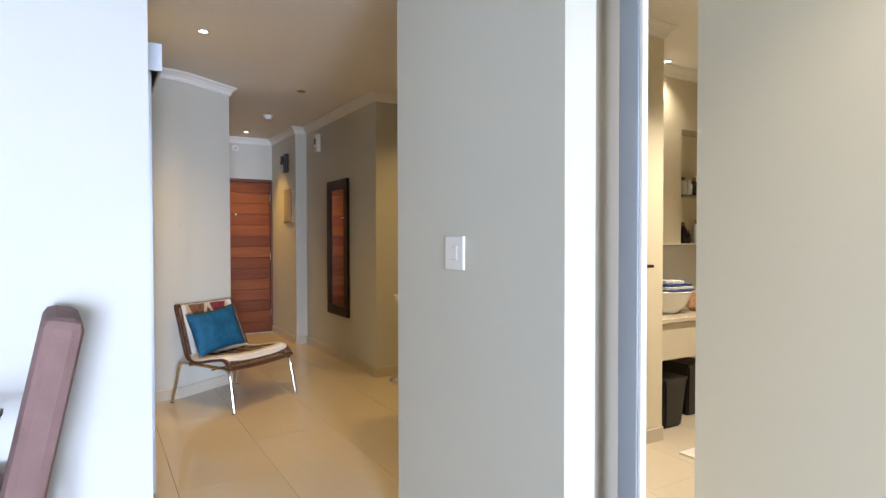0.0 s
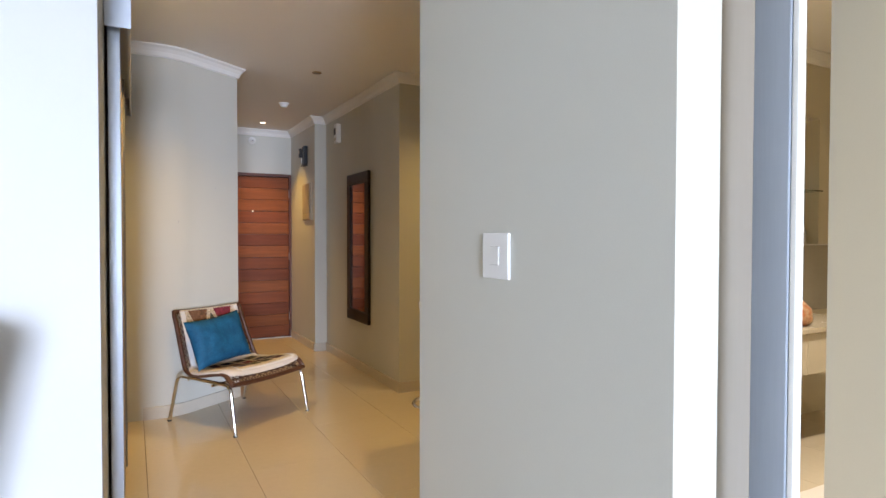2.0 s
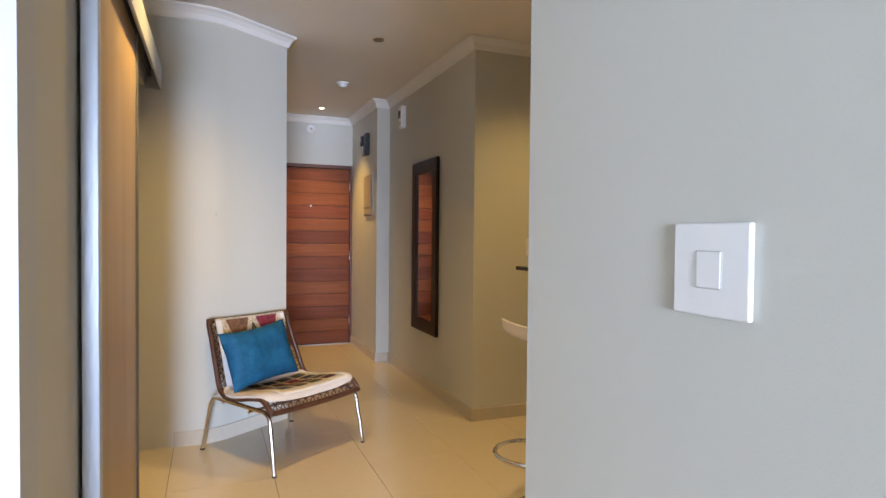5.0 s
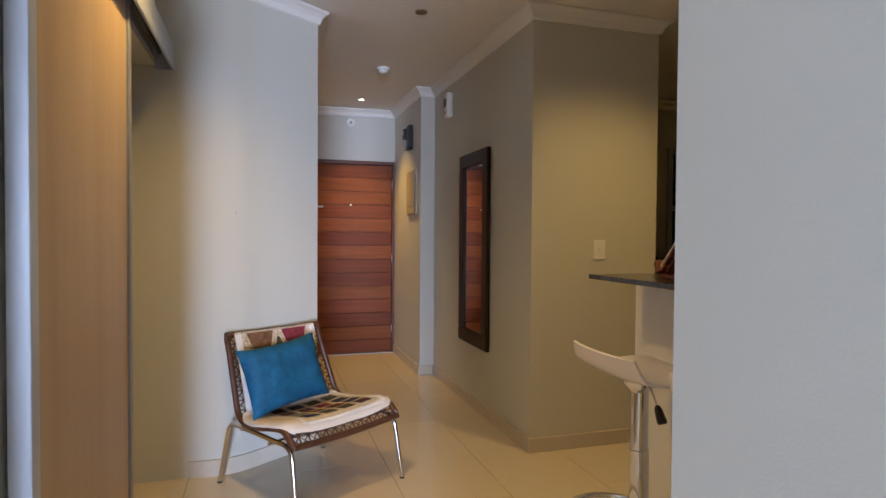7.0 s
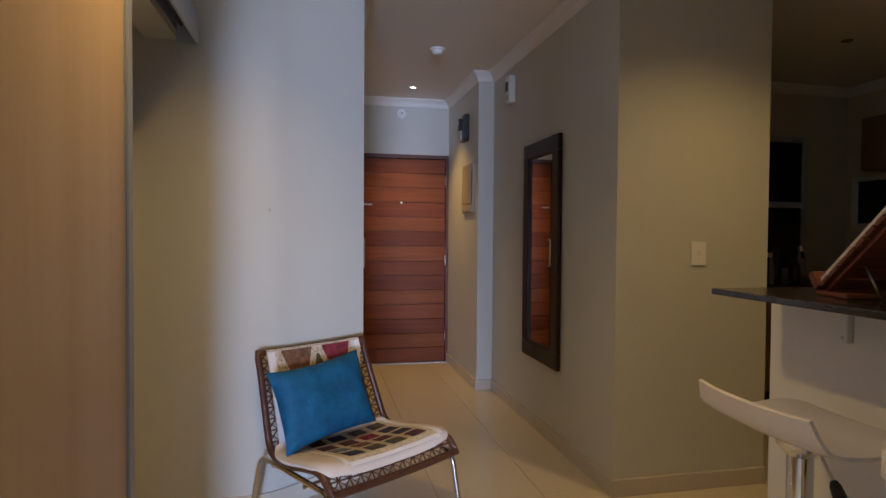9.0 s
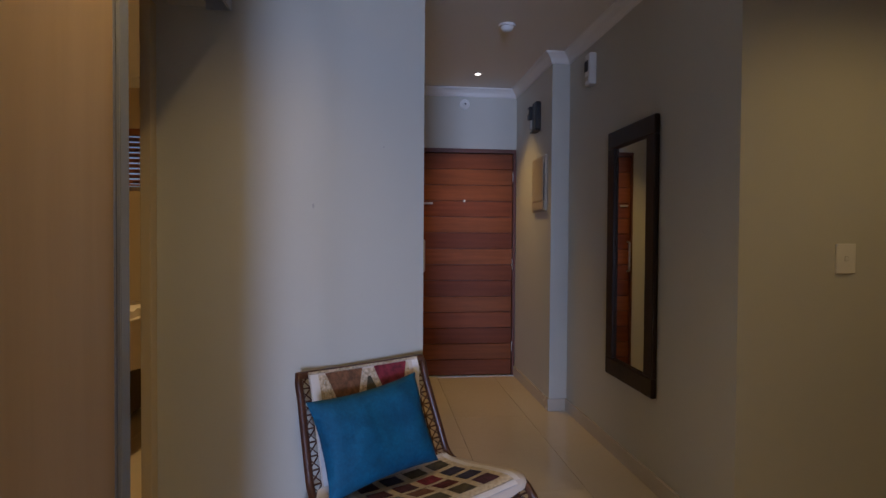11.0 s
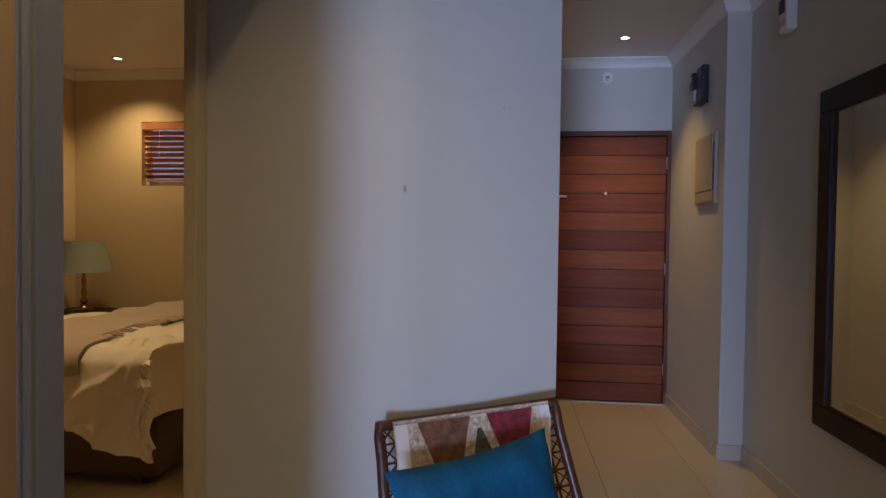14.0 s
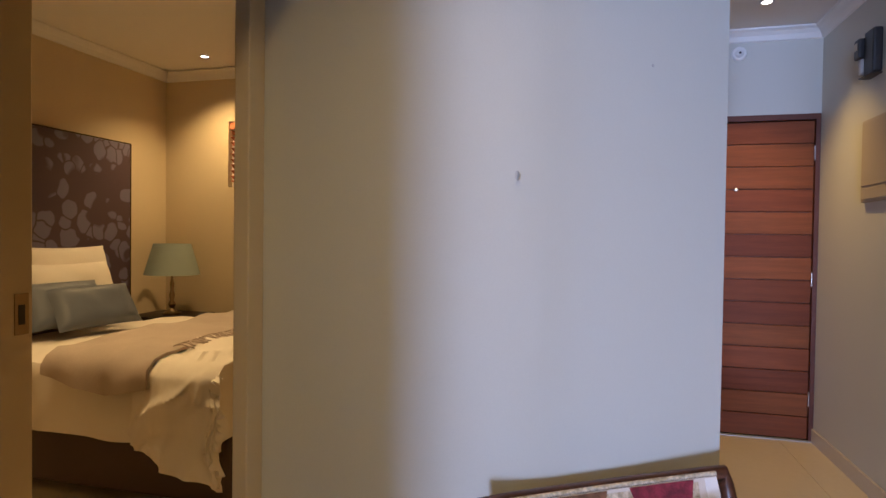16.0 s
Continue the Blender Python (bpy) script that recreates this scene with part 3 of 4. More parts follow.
for y0, y1, z0, z1 in ((-0.208, 0.208, 0.598, 0.609), (-0.208, 0.208, -0.609, -0.598), (-0.208, -0.197, -0.598, 0.598), (0.197, 0.208, -0.598, 0.598)):
    box(bm, -0.021, -0.004, y0, y1, z0, z1, 0.003)
part("inner_lip", bm, DARKWOOD, mirror)
part("glass", boxed(-0.012, -0.004, -0.208, 0.208, -0.61, 0.61), MIRROR, mirror, "mirror glass", smooth=False)


def light_switch(at, w, h, rocker, name="light_switch"):
    s = thing(name, "white plastic wall switch plate with a square rocker", "light switch", at, "wall switches")
    part("plate", boxed(-w / 2, w / 2, -0.009, 0, -h / 2, h / 2, 0.003), WHITEP, s)
    part("rocker", boxed(-rocker / 2, rocker / 2, -0.0112, -0.0095, -rocker * 0.6, rocker * 0.6, 0.0006), WHITEP, s)
    # grey sheet paints the shaded gap round the rocker; no dirt
    part("gap", boxed(-rocker / 2 - 0.0015, rocker / 2 + 0.0015, -0.0098, -0.0088, -rocker * 0.6 - 0.0015, rocker * 0.6 + 0.0015), SCUFF_GAP_GREY, s)
    return s


light_switch(pose(XS, 2.085, 1.218, 0, 0, -90), 0.128, 0.125, 0.040)
light_switch(pose(3.148, YM, 1.183), 0.082, 0.118, 0.012)

# distribution board
panel = thing("distribution_board", "tan plastic electrical distribution board on the wall", "fuse box", pose(XJ, 7.37, 1.66))
part("casing", boxed(-0.022, 0, -0.172, 0.172, -0.208, 0.208, 0.006), TANP, panel)
part("cover", boxed(-0.030, -0.023, -0.150, 0.150, -0.128, 0.196, 0.004), TANP, panel, "hinged tan cover")
part("lower_flap", boxed(-0.029, -0.023, -0.150, 0.150, -0.196, -0.136, 0.004), TANP, panel)
part("latch_strip", boxed(-0.025, -0.0225, -0.166, -0.154, -0.13, 0.15, 0.001), BLACKP, panel, "dark latch strip")
# alarm siren
siren = thing("alarm_siren", "black plastic alarm siren with a beacon under it", "alarm siren", pose(XJ, 7.435, 2.195))
part("body", boxed(-0.044, 0, -0.052, 0.056, -0.110, 0.108, 0.010), BLACKP, siren)
part("horn", boxed(-0.066, -0.010, 0.057, 0.120, -0.015, 0.088, 0.010), BLACKP, siren)
part("label", boxed(-0.0680, -0.0665, 0.072, 0.106, 0.030, 0.066), BEIGEP, siren, "small pale printed label")
part("beacon", boxed(-0.056, -0.010, 0.057, 0.100, -0.095, -0.017, 0.010), SCUFF_GAP_GREY, siren, "grey translucent beacon lens")
part("drip_edge", boxed(-0.052, 0, -0.048, 0.088, -0.119, -0.111, 0.002), BLACKP, siren)
# alarm sensor
pir = thing("wall_sensor", "white plastic alarm sensor box high on the wall", "alarm sensor", pose(XM, 6.62, 2.330))
part("body", boxed(-0.05, 0, -0.042, 0.042, -0.10, 0.10, 0.010), WHITEP, pir)
part("eye", boxed(-0.054, -0.0505, -0.020, 0.036, -0.012, 0.055, 0.003), BLACKP, pir, "dark sensor window")
part("vent", boxed(-0.053, -0.0505, -0.028, 0.028, -0.075, -0.045, 0.002), BEIGEP, pir)
# smoke detector on the ceiling, sounder above the door
smoke = thing("smoke_detector", "round white smoke detector on the ceiling", "smoke detector", pose(2.13, 6.60, CEIL))
part("base", lathe(bmesh.new(), [(0.045, -0.012), (0.052, -0.010), (0.052, 0)], 28), WHITEP, smoke)
part("dome", lathe(bmesh.new(), [(0.0, -0.042), (0.022, -0.040), (0.036, -0.030), (0.040, -0.0125)], 28), WHITEP, smoke)
snd = thing("door_sensor", "small round white sensor above the front door", "alarm sensor", pose(2.10, YD, 2.435, 90))
part("base", lathe(bmesh.new(), [(0.045, 0), (0.045, 0.010), (0.038, 0.016)], 26), WHITEP, snd)
part("dome", lathe(bmesh.new(), [(0.026, 0.0165), (0.022, 0.030), (0.010, 0.036), (0.0, 0.037)], 22), WHITEP, snd)
part("eye", lathe(bmesh.new(), [(0.008, 0.0375), (0.0, 0.040)], 12), BLACKP, snd)


def scuff(x, y, z, w, h, turn):
    s = solid("wall_scuff", lathe(bmesh.new(), [(0.5, 0), (0.35, 0.001), (0.0, 0.0012)], 14), SCUFF_GAP_GREY, "small grey scuff mark on the painted wall", "scuff mark", smooth=True)
    s.matrix_world = pose(x, y, z, 90, 0, turn) @ Matrix.Diagonal((w, h, 1, 1))


scuff(1.088, 5.2555, 1.372, 0.011, 0.019, 36)
scuff(1.357, 5.4495, 1.63, 0.008, 0.008, 36)

# ---- rattan lounge chair ----
CH = pose(1.442, 5.082, 0, 0, 0, 32.5)
chair = thing("lounge_chair", "low lounge chair of dark woven rattan on chrome legs", "chair", CH)
PROFILE = rounded([(0, 0.275, 0.745), (0, 0.205, 0.55), (0, 0.130, 0.345), (0, -0.03, 0.345), (0, -0.16, 0.374), (0, -0.27, 0.388), (0, -0.335, 0.322)], 0.062, 6)
LEN = [0]
for a, b in zip(PROFILE, PROFILE[1:]):
    LEN.append(LEN[-1] + (b - a).length)


def shell(s, u, lift=0.0):
    """A point of the chair's shell: s along the side profile from top to front, u across, lifted off it."""
    d = s * LEN[-1]
    k = max(i for i in range(len(LEN) - 1) if LEN[i] <= d + 1e-9)
    a, b = PROFILE[k], PROFILE[k + 1]
    t = (d - LEN[k]) / (LEN[k + 1] - LEN[k])
    p = a.lerp(b, t)
    d1 = (b - a).normalized()
    nrm = Vector((0, d1.z, -d1.y))
    nrm = nrm if nrm.z > 0 or nrm.y < 0 else -nrm
    k = min(1, max(0, (s - 0.10) / 0.6))
    sag = -0.022 * (1 - (u / 0.3) ** 2)
    return Vector((u * (0.94 + 0.13 * k) - 0.014 * (1 - k), p.y, p.z)) + nrm * (lift + sag)


NS = 40
HALF = 0.300
rim = [shell(i / NS, -HALF) for i in range(NS + 1)] + [shell(1, -HALF + 2 * HALF * k / 10) for k in range(1, 10)] + \
      [shell(1 - i / NS, HALF) for i in range(NS + 1)] + [shell(0, HALF - 2 * HALF * k / 10) for k in range(1, 10)]
part("rim", tube(bmesh.new(), rim, 0.0155, 8, True), RATTAN, chair, "bound rattan rim")
bm = bmesh.new()
CU, CS = 12, 19
for i in range(CU + 1):
    u = -HALF + 2 * HALF * i / CU
    if 0 < i < CU:
        tube(bm, [shell(k / NS, u) for k in range(0, NS + 1, 2)], 0.0035, 4)
for j in range(1, CS):
    tube(bm, [shell(j / CS, -HALF + 2 * HALF * k / 6) for k in range(7)], 0.0035, 4)
for i in range(CU):
    for j in range(CS):
        u0, u1, s0, s1 = -HALF + 2 * HALF * i / CU, -HALF + 2 * HALF * (i + 1) / CU, j / CS, (j + 1) / CS
        tube(bm, [shell(s0, u0), shell(s1, u1)], 0.0028, 4)
        tube(bm, [shell(s0, u1), shell(s1, u0)], 0.0028, 4)
part("weave", bm, RATTAN, chair, "open star-pattern rattan weave")
for side in (-1, 1):
    x = side * 0.316
    o = side * 0.010
    leg = rounded([(x + o, 0.285, 0.005), (x, 0.205, 0.322), (x, -0.312, 0.316), (x + o, -0.368, 0.005)], 0.055, 7)
    lg = part("side_leg", tube(bmesh.new(), leg, 0.0115, 10), CHROME, chair, "bent chrome tube leg")
    for y in (0.285, -0.368):
        part("foot", lathe(bmesh.new(), [(0.0135, 0), (0.0135, 0.008)], 12, pose(x + o, y, 0.0)), BLACKP, lg)
part("crossbar", tube(bmesh.new(), [(-0.318, 0.10, 0.308), (0.318, 0.10, 0.308)], 0.009, 8), CHROME, chair)
part("crossbar", tube(bmesh.new(), [(-0.318, -0.14, 0.295), (0.318, -0.14, 0.295)], 0.009, 8), CHROME, chair)

# embroidered patchwork throw over the chair
throw = thing("patchwork_throw", "cream patchwork throw with beaded velvet squares over the chair", "throw", CH)


def cloth(s, u, lift=0.018):
    return shell(s, u, lift + 0.002 * noise.noise(Vector((u * 11, s * 13, 0))))


def back_edge(s):
    """Left and right edges of the throw on the chair's back; the right edge slips inward lower down."""
    return -0.262, 0.262 - 0.055 * min(1, max(0, (s - 0.05) / 0.25))


def back_cloth(a, b):
    s = 0.004 + b * 0.47
    lo, hi = back_edge(s)
    return cloth(s, lo + (hi - lo) * a)


part("cloth", sheet(bmesh.new(), 22, 40, back_cloth, 0.006), CREAM, throw)
hem = [shell(0, -0.262 + 0.524 * k / 12, 0.020) + Vector((0, 0, 0.002)) for k in range(13)]
part("rolled_edge", tube(bmesh.new(), hem, 0.005, 8), SEQUIN, throw, "rolled stitched top edge")


def seat_pad(a, b):
    """The padded seat half of the throw: rounded front corners, plump towards the middle."""
    w, v = 2 * a - 1, b
    front = max(0, (v - 0.78) / 0.22)
    half = (0.275 + 0.039 * min(1, v * 5)) * (1 - 0.13 * (1 - math.sqrt(max(0, 1 - front ** 2))))
    s = 0.452 + (0.493 - 0.022 * w ** 4) * v
    edge = min(1, (1 - abs(w)) * 9) * min(1, (1 - v) * 12 + 0.05)
    return cloth(s, w * half, 0.004 + 0.015 * edge ** 0.5)


part("seat_pad", sheet(bmesh.new(), 40, 44, seat_pad, 0.014), CREAM, throw, "cream quilted seat half")
bm = sheet(bmesh.new(), 14, 26, lambda a, b: cloth(0.012 + b * 0.43, -0.222 + (0.435 - 0.03 * b) * a, 0.0225), 0.002)
part("embroidered_field", bm, SEQUIN, throw, "glittering embroidered panel")
bm = sheet(bmesh.new(), 18, 24, lambda a, b: cloth(0.485 + b * 0.415, -0.195 + 0.445 * a, 0.0335), 0.002)
part("embroidered_field", bm, SEAM, throw, "glittering embroidered panel")
for u in (-0.203, 0.256):
    part("white_border", sheet(bmesh.new(), 2, 24, lambda a, b: cloth(0.470 + b * 0.440, u - 0.010 + 0.020 * a, 0.0350), 0.002), WHITEC, throw)
part("white_border", sheet(bmesh.new(), 24, 2, lambda a, b: cloth(0.902 + b * 0.018, -0.192 + 0.438 * a, 0.0350), 0.002), WHITEC, throw)
part("white_border", sheet(bmesh.new(), 2, 40, lambda a, b: cloth(0.006 + b * 0.44, -0.258 + 0.036 * a, 0.0235), 0.002), WHITEC, throw)
part("white_border", sheet(bmesh.new(), 2, 40, lambda a, b: cloth(0.006 + b * 0.40, back_edge(0.006 + b * 0.40)[1] - 0.032 + 0.030 * a, 0.0235), 0.002), WHITEC, throw)


def patch(corners, mat, lift=0.0262):
    """A four-cornered patch on the shell, corners as (s, u)."""
    (sa, ua), (sb, ub), (sc, uc), (sd, ud) = corners

    def f(a, b):
        s = (sa * (1 - a) + sb * a) * (1 - b) + (sd * (1 - a) + sc * a) * b
        u = (ua * (1 - a) + ub * a) * (1 - b) + (ud * (1 - a) + uc * a) * b
        return cloth(s, u, lift)
    part("patch", sheet(bmesh.new(), 6, 6, f, 0.0015), mat, throw)


# top row: two flared patches with pointed ones between
patch([(0.006, -0.190), (0.006, -0.015), (0.125, -0.055), (0.125, -0.150)], PATCHES["brown"])
patch([(0.006, 0.040), (0.006, 0.200), (0.125, 0.165), (0.125, 0.075)], PATCHES["red"])
patch([(0.045, 0.006), (0.045, 0.018), (0.125, 0.045), (0.125, -0.02)], PATCHES["olive"])
patch([(0.14, -0.19), (0.14, -0.10), (0.26, -0.10), (0.26, -0.19)], PATCHES["plum"])
patch([(0.14, 0.09), (0.14, 0.19), (0.26, 0.19), (0.26, 0.09)], PATCHES["olive"])
kinds = ["plum", "brown", "navy", "navy", "wine", "plum", "olive", "navy", "plum", "olive", "slate", "red"]
for j in range(4):
    for i in range(4):
        u0 = -0.164 + i * 0.103
        s0 = 0.500 + j * 0.100
        patch([(s0, u0), (s0, u0 + 0.072), (s0 + 0.070, u0 + 0.072), (s0 + 0.070, u0)], PATCHES[kinds[(i * 3 + j * 5) % 12]], 0.0372)
# beads along the patch seams
bm = bmesh.new()
rb = random.Random(4)
for j in range(4):
    for k in range(44):
        bmesh.ops.create_icosphere(bm, subdivisions=1, radius=0.0019 + rb.random() * 0.001, matrix=Matrix.Translation(cloth(0.492 + j * 0.100 + rb.uniform(-0.003, 0.003), -0.180 + 0.42 * k / 43, 0.036)))
for k in range(90):
    bmesh.ops.create_icosphere(bm, subdivisions=1, radius=0.0017 + rb.random() * 0.001, matrix=Matrix.Translation(cloth(rb.uniform(0.02, 0.14), rb.uniform(-0.21, 0.20), 0.0245)))
tagged(part("beads", bm, STEEL, throw, "silver beads sewn on"), kind="stuff")

# teal cushion
cush = thing("scatter_cushion", "teal velvet scatter cushion leaning on the chair's back", "cushion", CH @ pose(-0.090, 0.068, 0.550, -20, -4, 3))
part("cover", pillow(bmesh.new(), 0.478, 0.342, 0.13, n=24), TEAL, cush)

# ---- kitchen counter, stools ----
counter = thing("breakfast_counter", "white breakfast bar panel under the worktop", "counter")
part("panel", boxed(2.74, 2.86, 2.62, 4.14, 0, 1.0885, 0.003), WHITEP, counter, smooth=False)
part("lower_cabinet", boxed(2.862, 3.40, 2.80, 4.10, 0.1, 1.07, 0.003), KITCHEN, counter, smooth=False)
part("plinth", boxed(2.862, 3.36, 2.82, 4.08, 0.0, 0.1), BLACKP, counter, smooth=False)
bm = boxed(2.717, 2.739, 3.838, 3.868, 0.975, 1.0875, 0.003)
box(bm, 2.60, 2.717, 3.838, 3.868, 1.075, 1.0875, 0.003)
br = part("bracket", bm, WHITEP, counter, "white shelf bracket")
part("screw", lathe(bmesh.new(), [(0.005, 0), (0.004, 0.003)], 10, pose(2.717, 3.853, 0.99, 0, -90)), STEEL, br)
solid("worktop", boxed(2.487, 3.42, 2.60, 4.10, 1.089, 1.108, 0.004), GRANITE, "dark polished granite breakfast worktop", "worktop")


def bar_stool(x, y, turn):
    s = thing("bar_stool", "white moulded bar stool on a chrome gas-lift column", "bar stool", pose(x, y, 0, 0, 0, turn), "stools at the breakfast bar")
    part("base", lathe(bmesh.new(), [(0.205, 0), (0.205, 0.006), (0.19, 0.014), (0.06, 0.030), (0.034, 0.045)], 36), CHROME, s)
    part("column", lathe(bmesh.new(), [(0.034, 0.045), (0.034, 0.52), (0.030, 0.522), (0.030, 0.735)], 24), CHROME, s)
    ring = [(0.16 * math.cos(a) - 0.10, 0.16 * math.sin(a), 0.30) for a in [2 * math.pi * k / 28 for k in range(28)]]
    part("footrest", tube(bmesh.new(), ring, 0.010, 8, True), CHROME, s)
    prof = rounded([(-0.150, 0, 0.082), (-0.122, 0, 0.006), (0.0, 0, -0.012), (0.14, 0, 0.004), (0.225, 0, -0.006), (0.262, 0, -0.045)], 0.055, 6)

    def f(a, b):
        d = b * (len(prof) - 1)
        k = min(int(d), len(prof) - 2)
        p = prof[k].lerp(prof[k + 1], d - k)
        w = 2 * a - 1
        wide = 0.205 - 0.045 * max(0, (b - 0.55) / 0.45) ** 2 - 0.020 * max(0, (0.12 - b) / 0.12) ** 2
        return Vector((p.x - 0.028 + 0.020 * w * w * (1 - b), w * wide, 0.788 + p.z + 0.004 * w ** 4))
    part("seat", sheet(bmesh.new(), 24, 36, f, 0.010), GLOSSW, s, "glossy white moulded seat with a low back")
    part("mount", lathe(bmesh.new(), [(0.030, 0.722), (0.055, 0.748), (0.055, 0.766)], 20), CHROME, s)
    lever = part("lever", tube(bmesh.new(), [(0.004, -0.05, 0.752), (-0.008, -0.105, 0.70)], 0.004, 6), STEEL, s)
    part("lever_grip", lathe(bmesh.new(), [(0.007, 0), (0.013, 0.012), (0.017, 0.052), (0.015, 0.060), (0.0, 0.062)], 14, pose(-0.008, -0.104, 0.702, 0, 0, 0) @ pose(0, 0, 0, 150, 0, 0)), BLACKP, lever)
    return s


bar_stool(2.478, 3.738, 0)
bar_stool(2.478, 3.205, 0)

# cookbook stand, book, box and glass cover on the worktop
stand = thing("cookbook_stand", "red-brown wooden cookbook stand with wire prop", "book stand", pose(2.724, 3.700, 1.109, 0, 0, -103.5))
tilt = pose(-0.15, 0, 0.012, 0, -38, 0)
bm = bmesh.new()
for k in range(8):
    box(bm, 0.02 + k * 0.043, 0.056 + k * 0.043, -0.11, 0.11, 0.0, 0.014, 0.003, tilt)
for y in (-0.095, 0.073):
    box(bm, 0.0, 0.36, y, y + 0.022, -0.012, -0.001, 0.002, tilt)
part("back_slats", bm, REDWOOD, stand)
part("ledge", boxed(0.0, 0.022, -0.12, 0.12, 0.0, 0.05, 0.003, m=tilt), REDWOOD, stand)
part("foot_board", boxed(-0.16, -0.03, -0.11, 0.11, 0.0, 0.012, 0.003), REDWOOD, stand)
part("prop_wire", tube(bmesh.new(), [(-0.02, -0.03, 0.003), (-0.045, -0.055, 0.085)], 0.003, 6), STEEL, stand)
bk = thing("open_cookbook", "open white-paged cookbook on the stand", "book", pose(2.724, 3.700, 1.109, 0, 0, -103.5) @ tilt)
part("page_block", sheet(bmesh.new(), 20, 3, lambda a, b: Vector((0.025 + 0.345 * b, -0.105 + 0.21 * a, 0.018 + 0.010 * abs(math.sin(a * 2 * math.pi)))), 0.006), PAPER, bk)
part("cover", boxed(0.024, 0.365, -0.108, 0.108, 0.0145, 0.0175), PLAST["white"], bk)
dome = thing("cake_dome", "clear glass dome with a brass-rimmed dish", "glass dome", pose(3.08, 3.96, 1.109))
part("dish", lathe(bmesh.new(), [(0.04, 0), (0.075, 0.010), (0.078, 0.016), (0.04, 0.010)], 26), BRASS, dome)
part("cover", lathe(bmesh.new(), [(0.065, 0.017), (0.064, 0.05), (0.048, 0.08), (0.02, 0.092), (0.012, 0.100), (0.014, 0.112), (0, 0.116)], 26), GLASS, dome)
solid("white_box", boxed(2.700, 2.835, 3.40, 3.615, 1.109, 1.172, 0.004), PAPER, "small white cardboard box on the worktop", "box")
for x, y, h, r, k in ((4.55, 6.45, 0.18, 0.07, "green"), (4.73, 6.41, 0.24, 0.035, "white"), (4.84, 6.47, 0.27, 0.04, "amber"), (4.95, 6.40, 0.19, 0.04, "green"), (5.08, 6.48, 0.29, 0.035, "white")):
    b = thing("jar", "dark glass kitchen jar on the back worktop", "jar", pose(x, y, 0.906), "jars on the worktop")
    part("body", lathe(bmesh.new(), [(r, 0), (r * 1.05, 0.01), (r * 1.05, h * 0.7), (r * 0.6, h * 0.82), (r * 0.6, h * 0.86)], 18), DARKGLASS if k != "white" else GLASS, b)
    part("lid", lathe(bmesh.new(), [(r * 0.66, h * 0.86), (r * 0.66, h), (0, h + 0.002)], 18), BLACKP if k != "white" else CHROME, b)
# kitchen back wall: window and tall cabinet
kw = thing("window_1", "dark kitchen window in a grey frame", "window", kind="structure")
bm = bmesh.new()
for x0, x1, z0, z1 in ((4.99, 5.04, 0.95, 2.13), (5.41, 5.46, 0.95, 2.13), (5.04, 5.41, 2.08, 2.13), (5.04, 5.41, 0.95, 1.0), (5.04, 5.41, 1.52, 1.57)):
    box(bm, x0, x1, 6.81, 6.849, z0, z1, 0.004)
part("window_frame", bm, ALU, kw)
part("pane", boxed(5.04, 5.41, 6.835, 6.848, 1.57, 2.08), DARKGLASS, kw, smooth=False)
part("pane", boxed(5.04, 5.41, 6.835, 6.848, 1.0, 1.52), DARKGLASS, kw, smooth=False)
wc = thing("wall_cabinet", "orange-brown wooden kitchen wall cabinet", "cabinet")
part("body", boxed(5.57, X1 - 0.002, 4.15, 6.40, 1.80, 2.22), KITCHEN, wc, smooth=False)
for k in range(5):
    part("door", boxed(5.55, 5.568, 4.153 + 0.45 * k, 4.597 + 0.45 * k, 1.803, 2.217, 0.002), KITCHEN, wc)
hood = thing("range_hood", "black range hood under the kitchen wall cabinet", "range hood")
part("canopy", prism(bmesh.new(), [(5.44, 5.05), (X1 - 0.003, 5.05), (X1 - 0.003, 5.85), (5.44, 5.85)], 1.62, 1.70), BLACKP, hood)
part("chimney_box", boxed(5.58, X1 - 0.003, 5.15, 5.75, 1.701, 1.798, 0.004), BLACKP, hood)
part("filter", boxed(5.48, 5.86, 5.12, 5.78, 1.610, 1.619), STEEL, hood)
kw2 = thing("window_3", "low dark kitchen window in a pale frame", "window", kind="structure")
bm = bmesh.new()
for y0, y1, z0, z1 in ((5.99, 6.04, 1.34, 1.79), (6.72, 6.77, 1.34, 1.79), (6.04, 6.72, 1.34, 1.39), (6.04, 6.72, 1.75, 1.79)):
    box(bm, X1 - 0.035, X1 - 0.002, y0, y1, z0, z1, 0.004)
part("window_frame", bm, WHITEP, kw2)
part("pane", boxed(X1 - 0.014, X1 - 0.003, 6.04, 6.72, 1.39, 1.75), DARKGLASS, kw2, smooth=False)
bc = thing("base_cabinet", "brown wooden kitchen base cabinet along the wall", "cabinet")
part("body", boxed(5.32, X1 - 0.002, 3.6, 6.80, 0.1, 0.87), KITCHEN, bc, smooth=False)
for k in range(6):
    part("door", boxed(5.30, 5.318, 3.603 + 0.44 * k, 4.037 + 0.44 * k, 0.12, 0.865, 0.002), KITCHEN, bc)
part("plinth", boxed(5.37, X1 - 0.002, 3.6, 6.80, 0, 0.098), BLACKP, bc, smooth=False)
bc2 = thing("base_cabinet", "brown wooden base cabinet under the kitchen window", "cabinet")
part("body", boxed(2.86, 5.28, 6.29, 6.848, 0.1, 0.87), KITCHEN, bc2, smooth=False)
for k in range(5):
    part("door", boxed(2.863 + 0.48 * k, 3.337 + 0.48 * k, 6.27, 6.288, 0.12, 0.865, 0.002), KITCHEN, bc2)
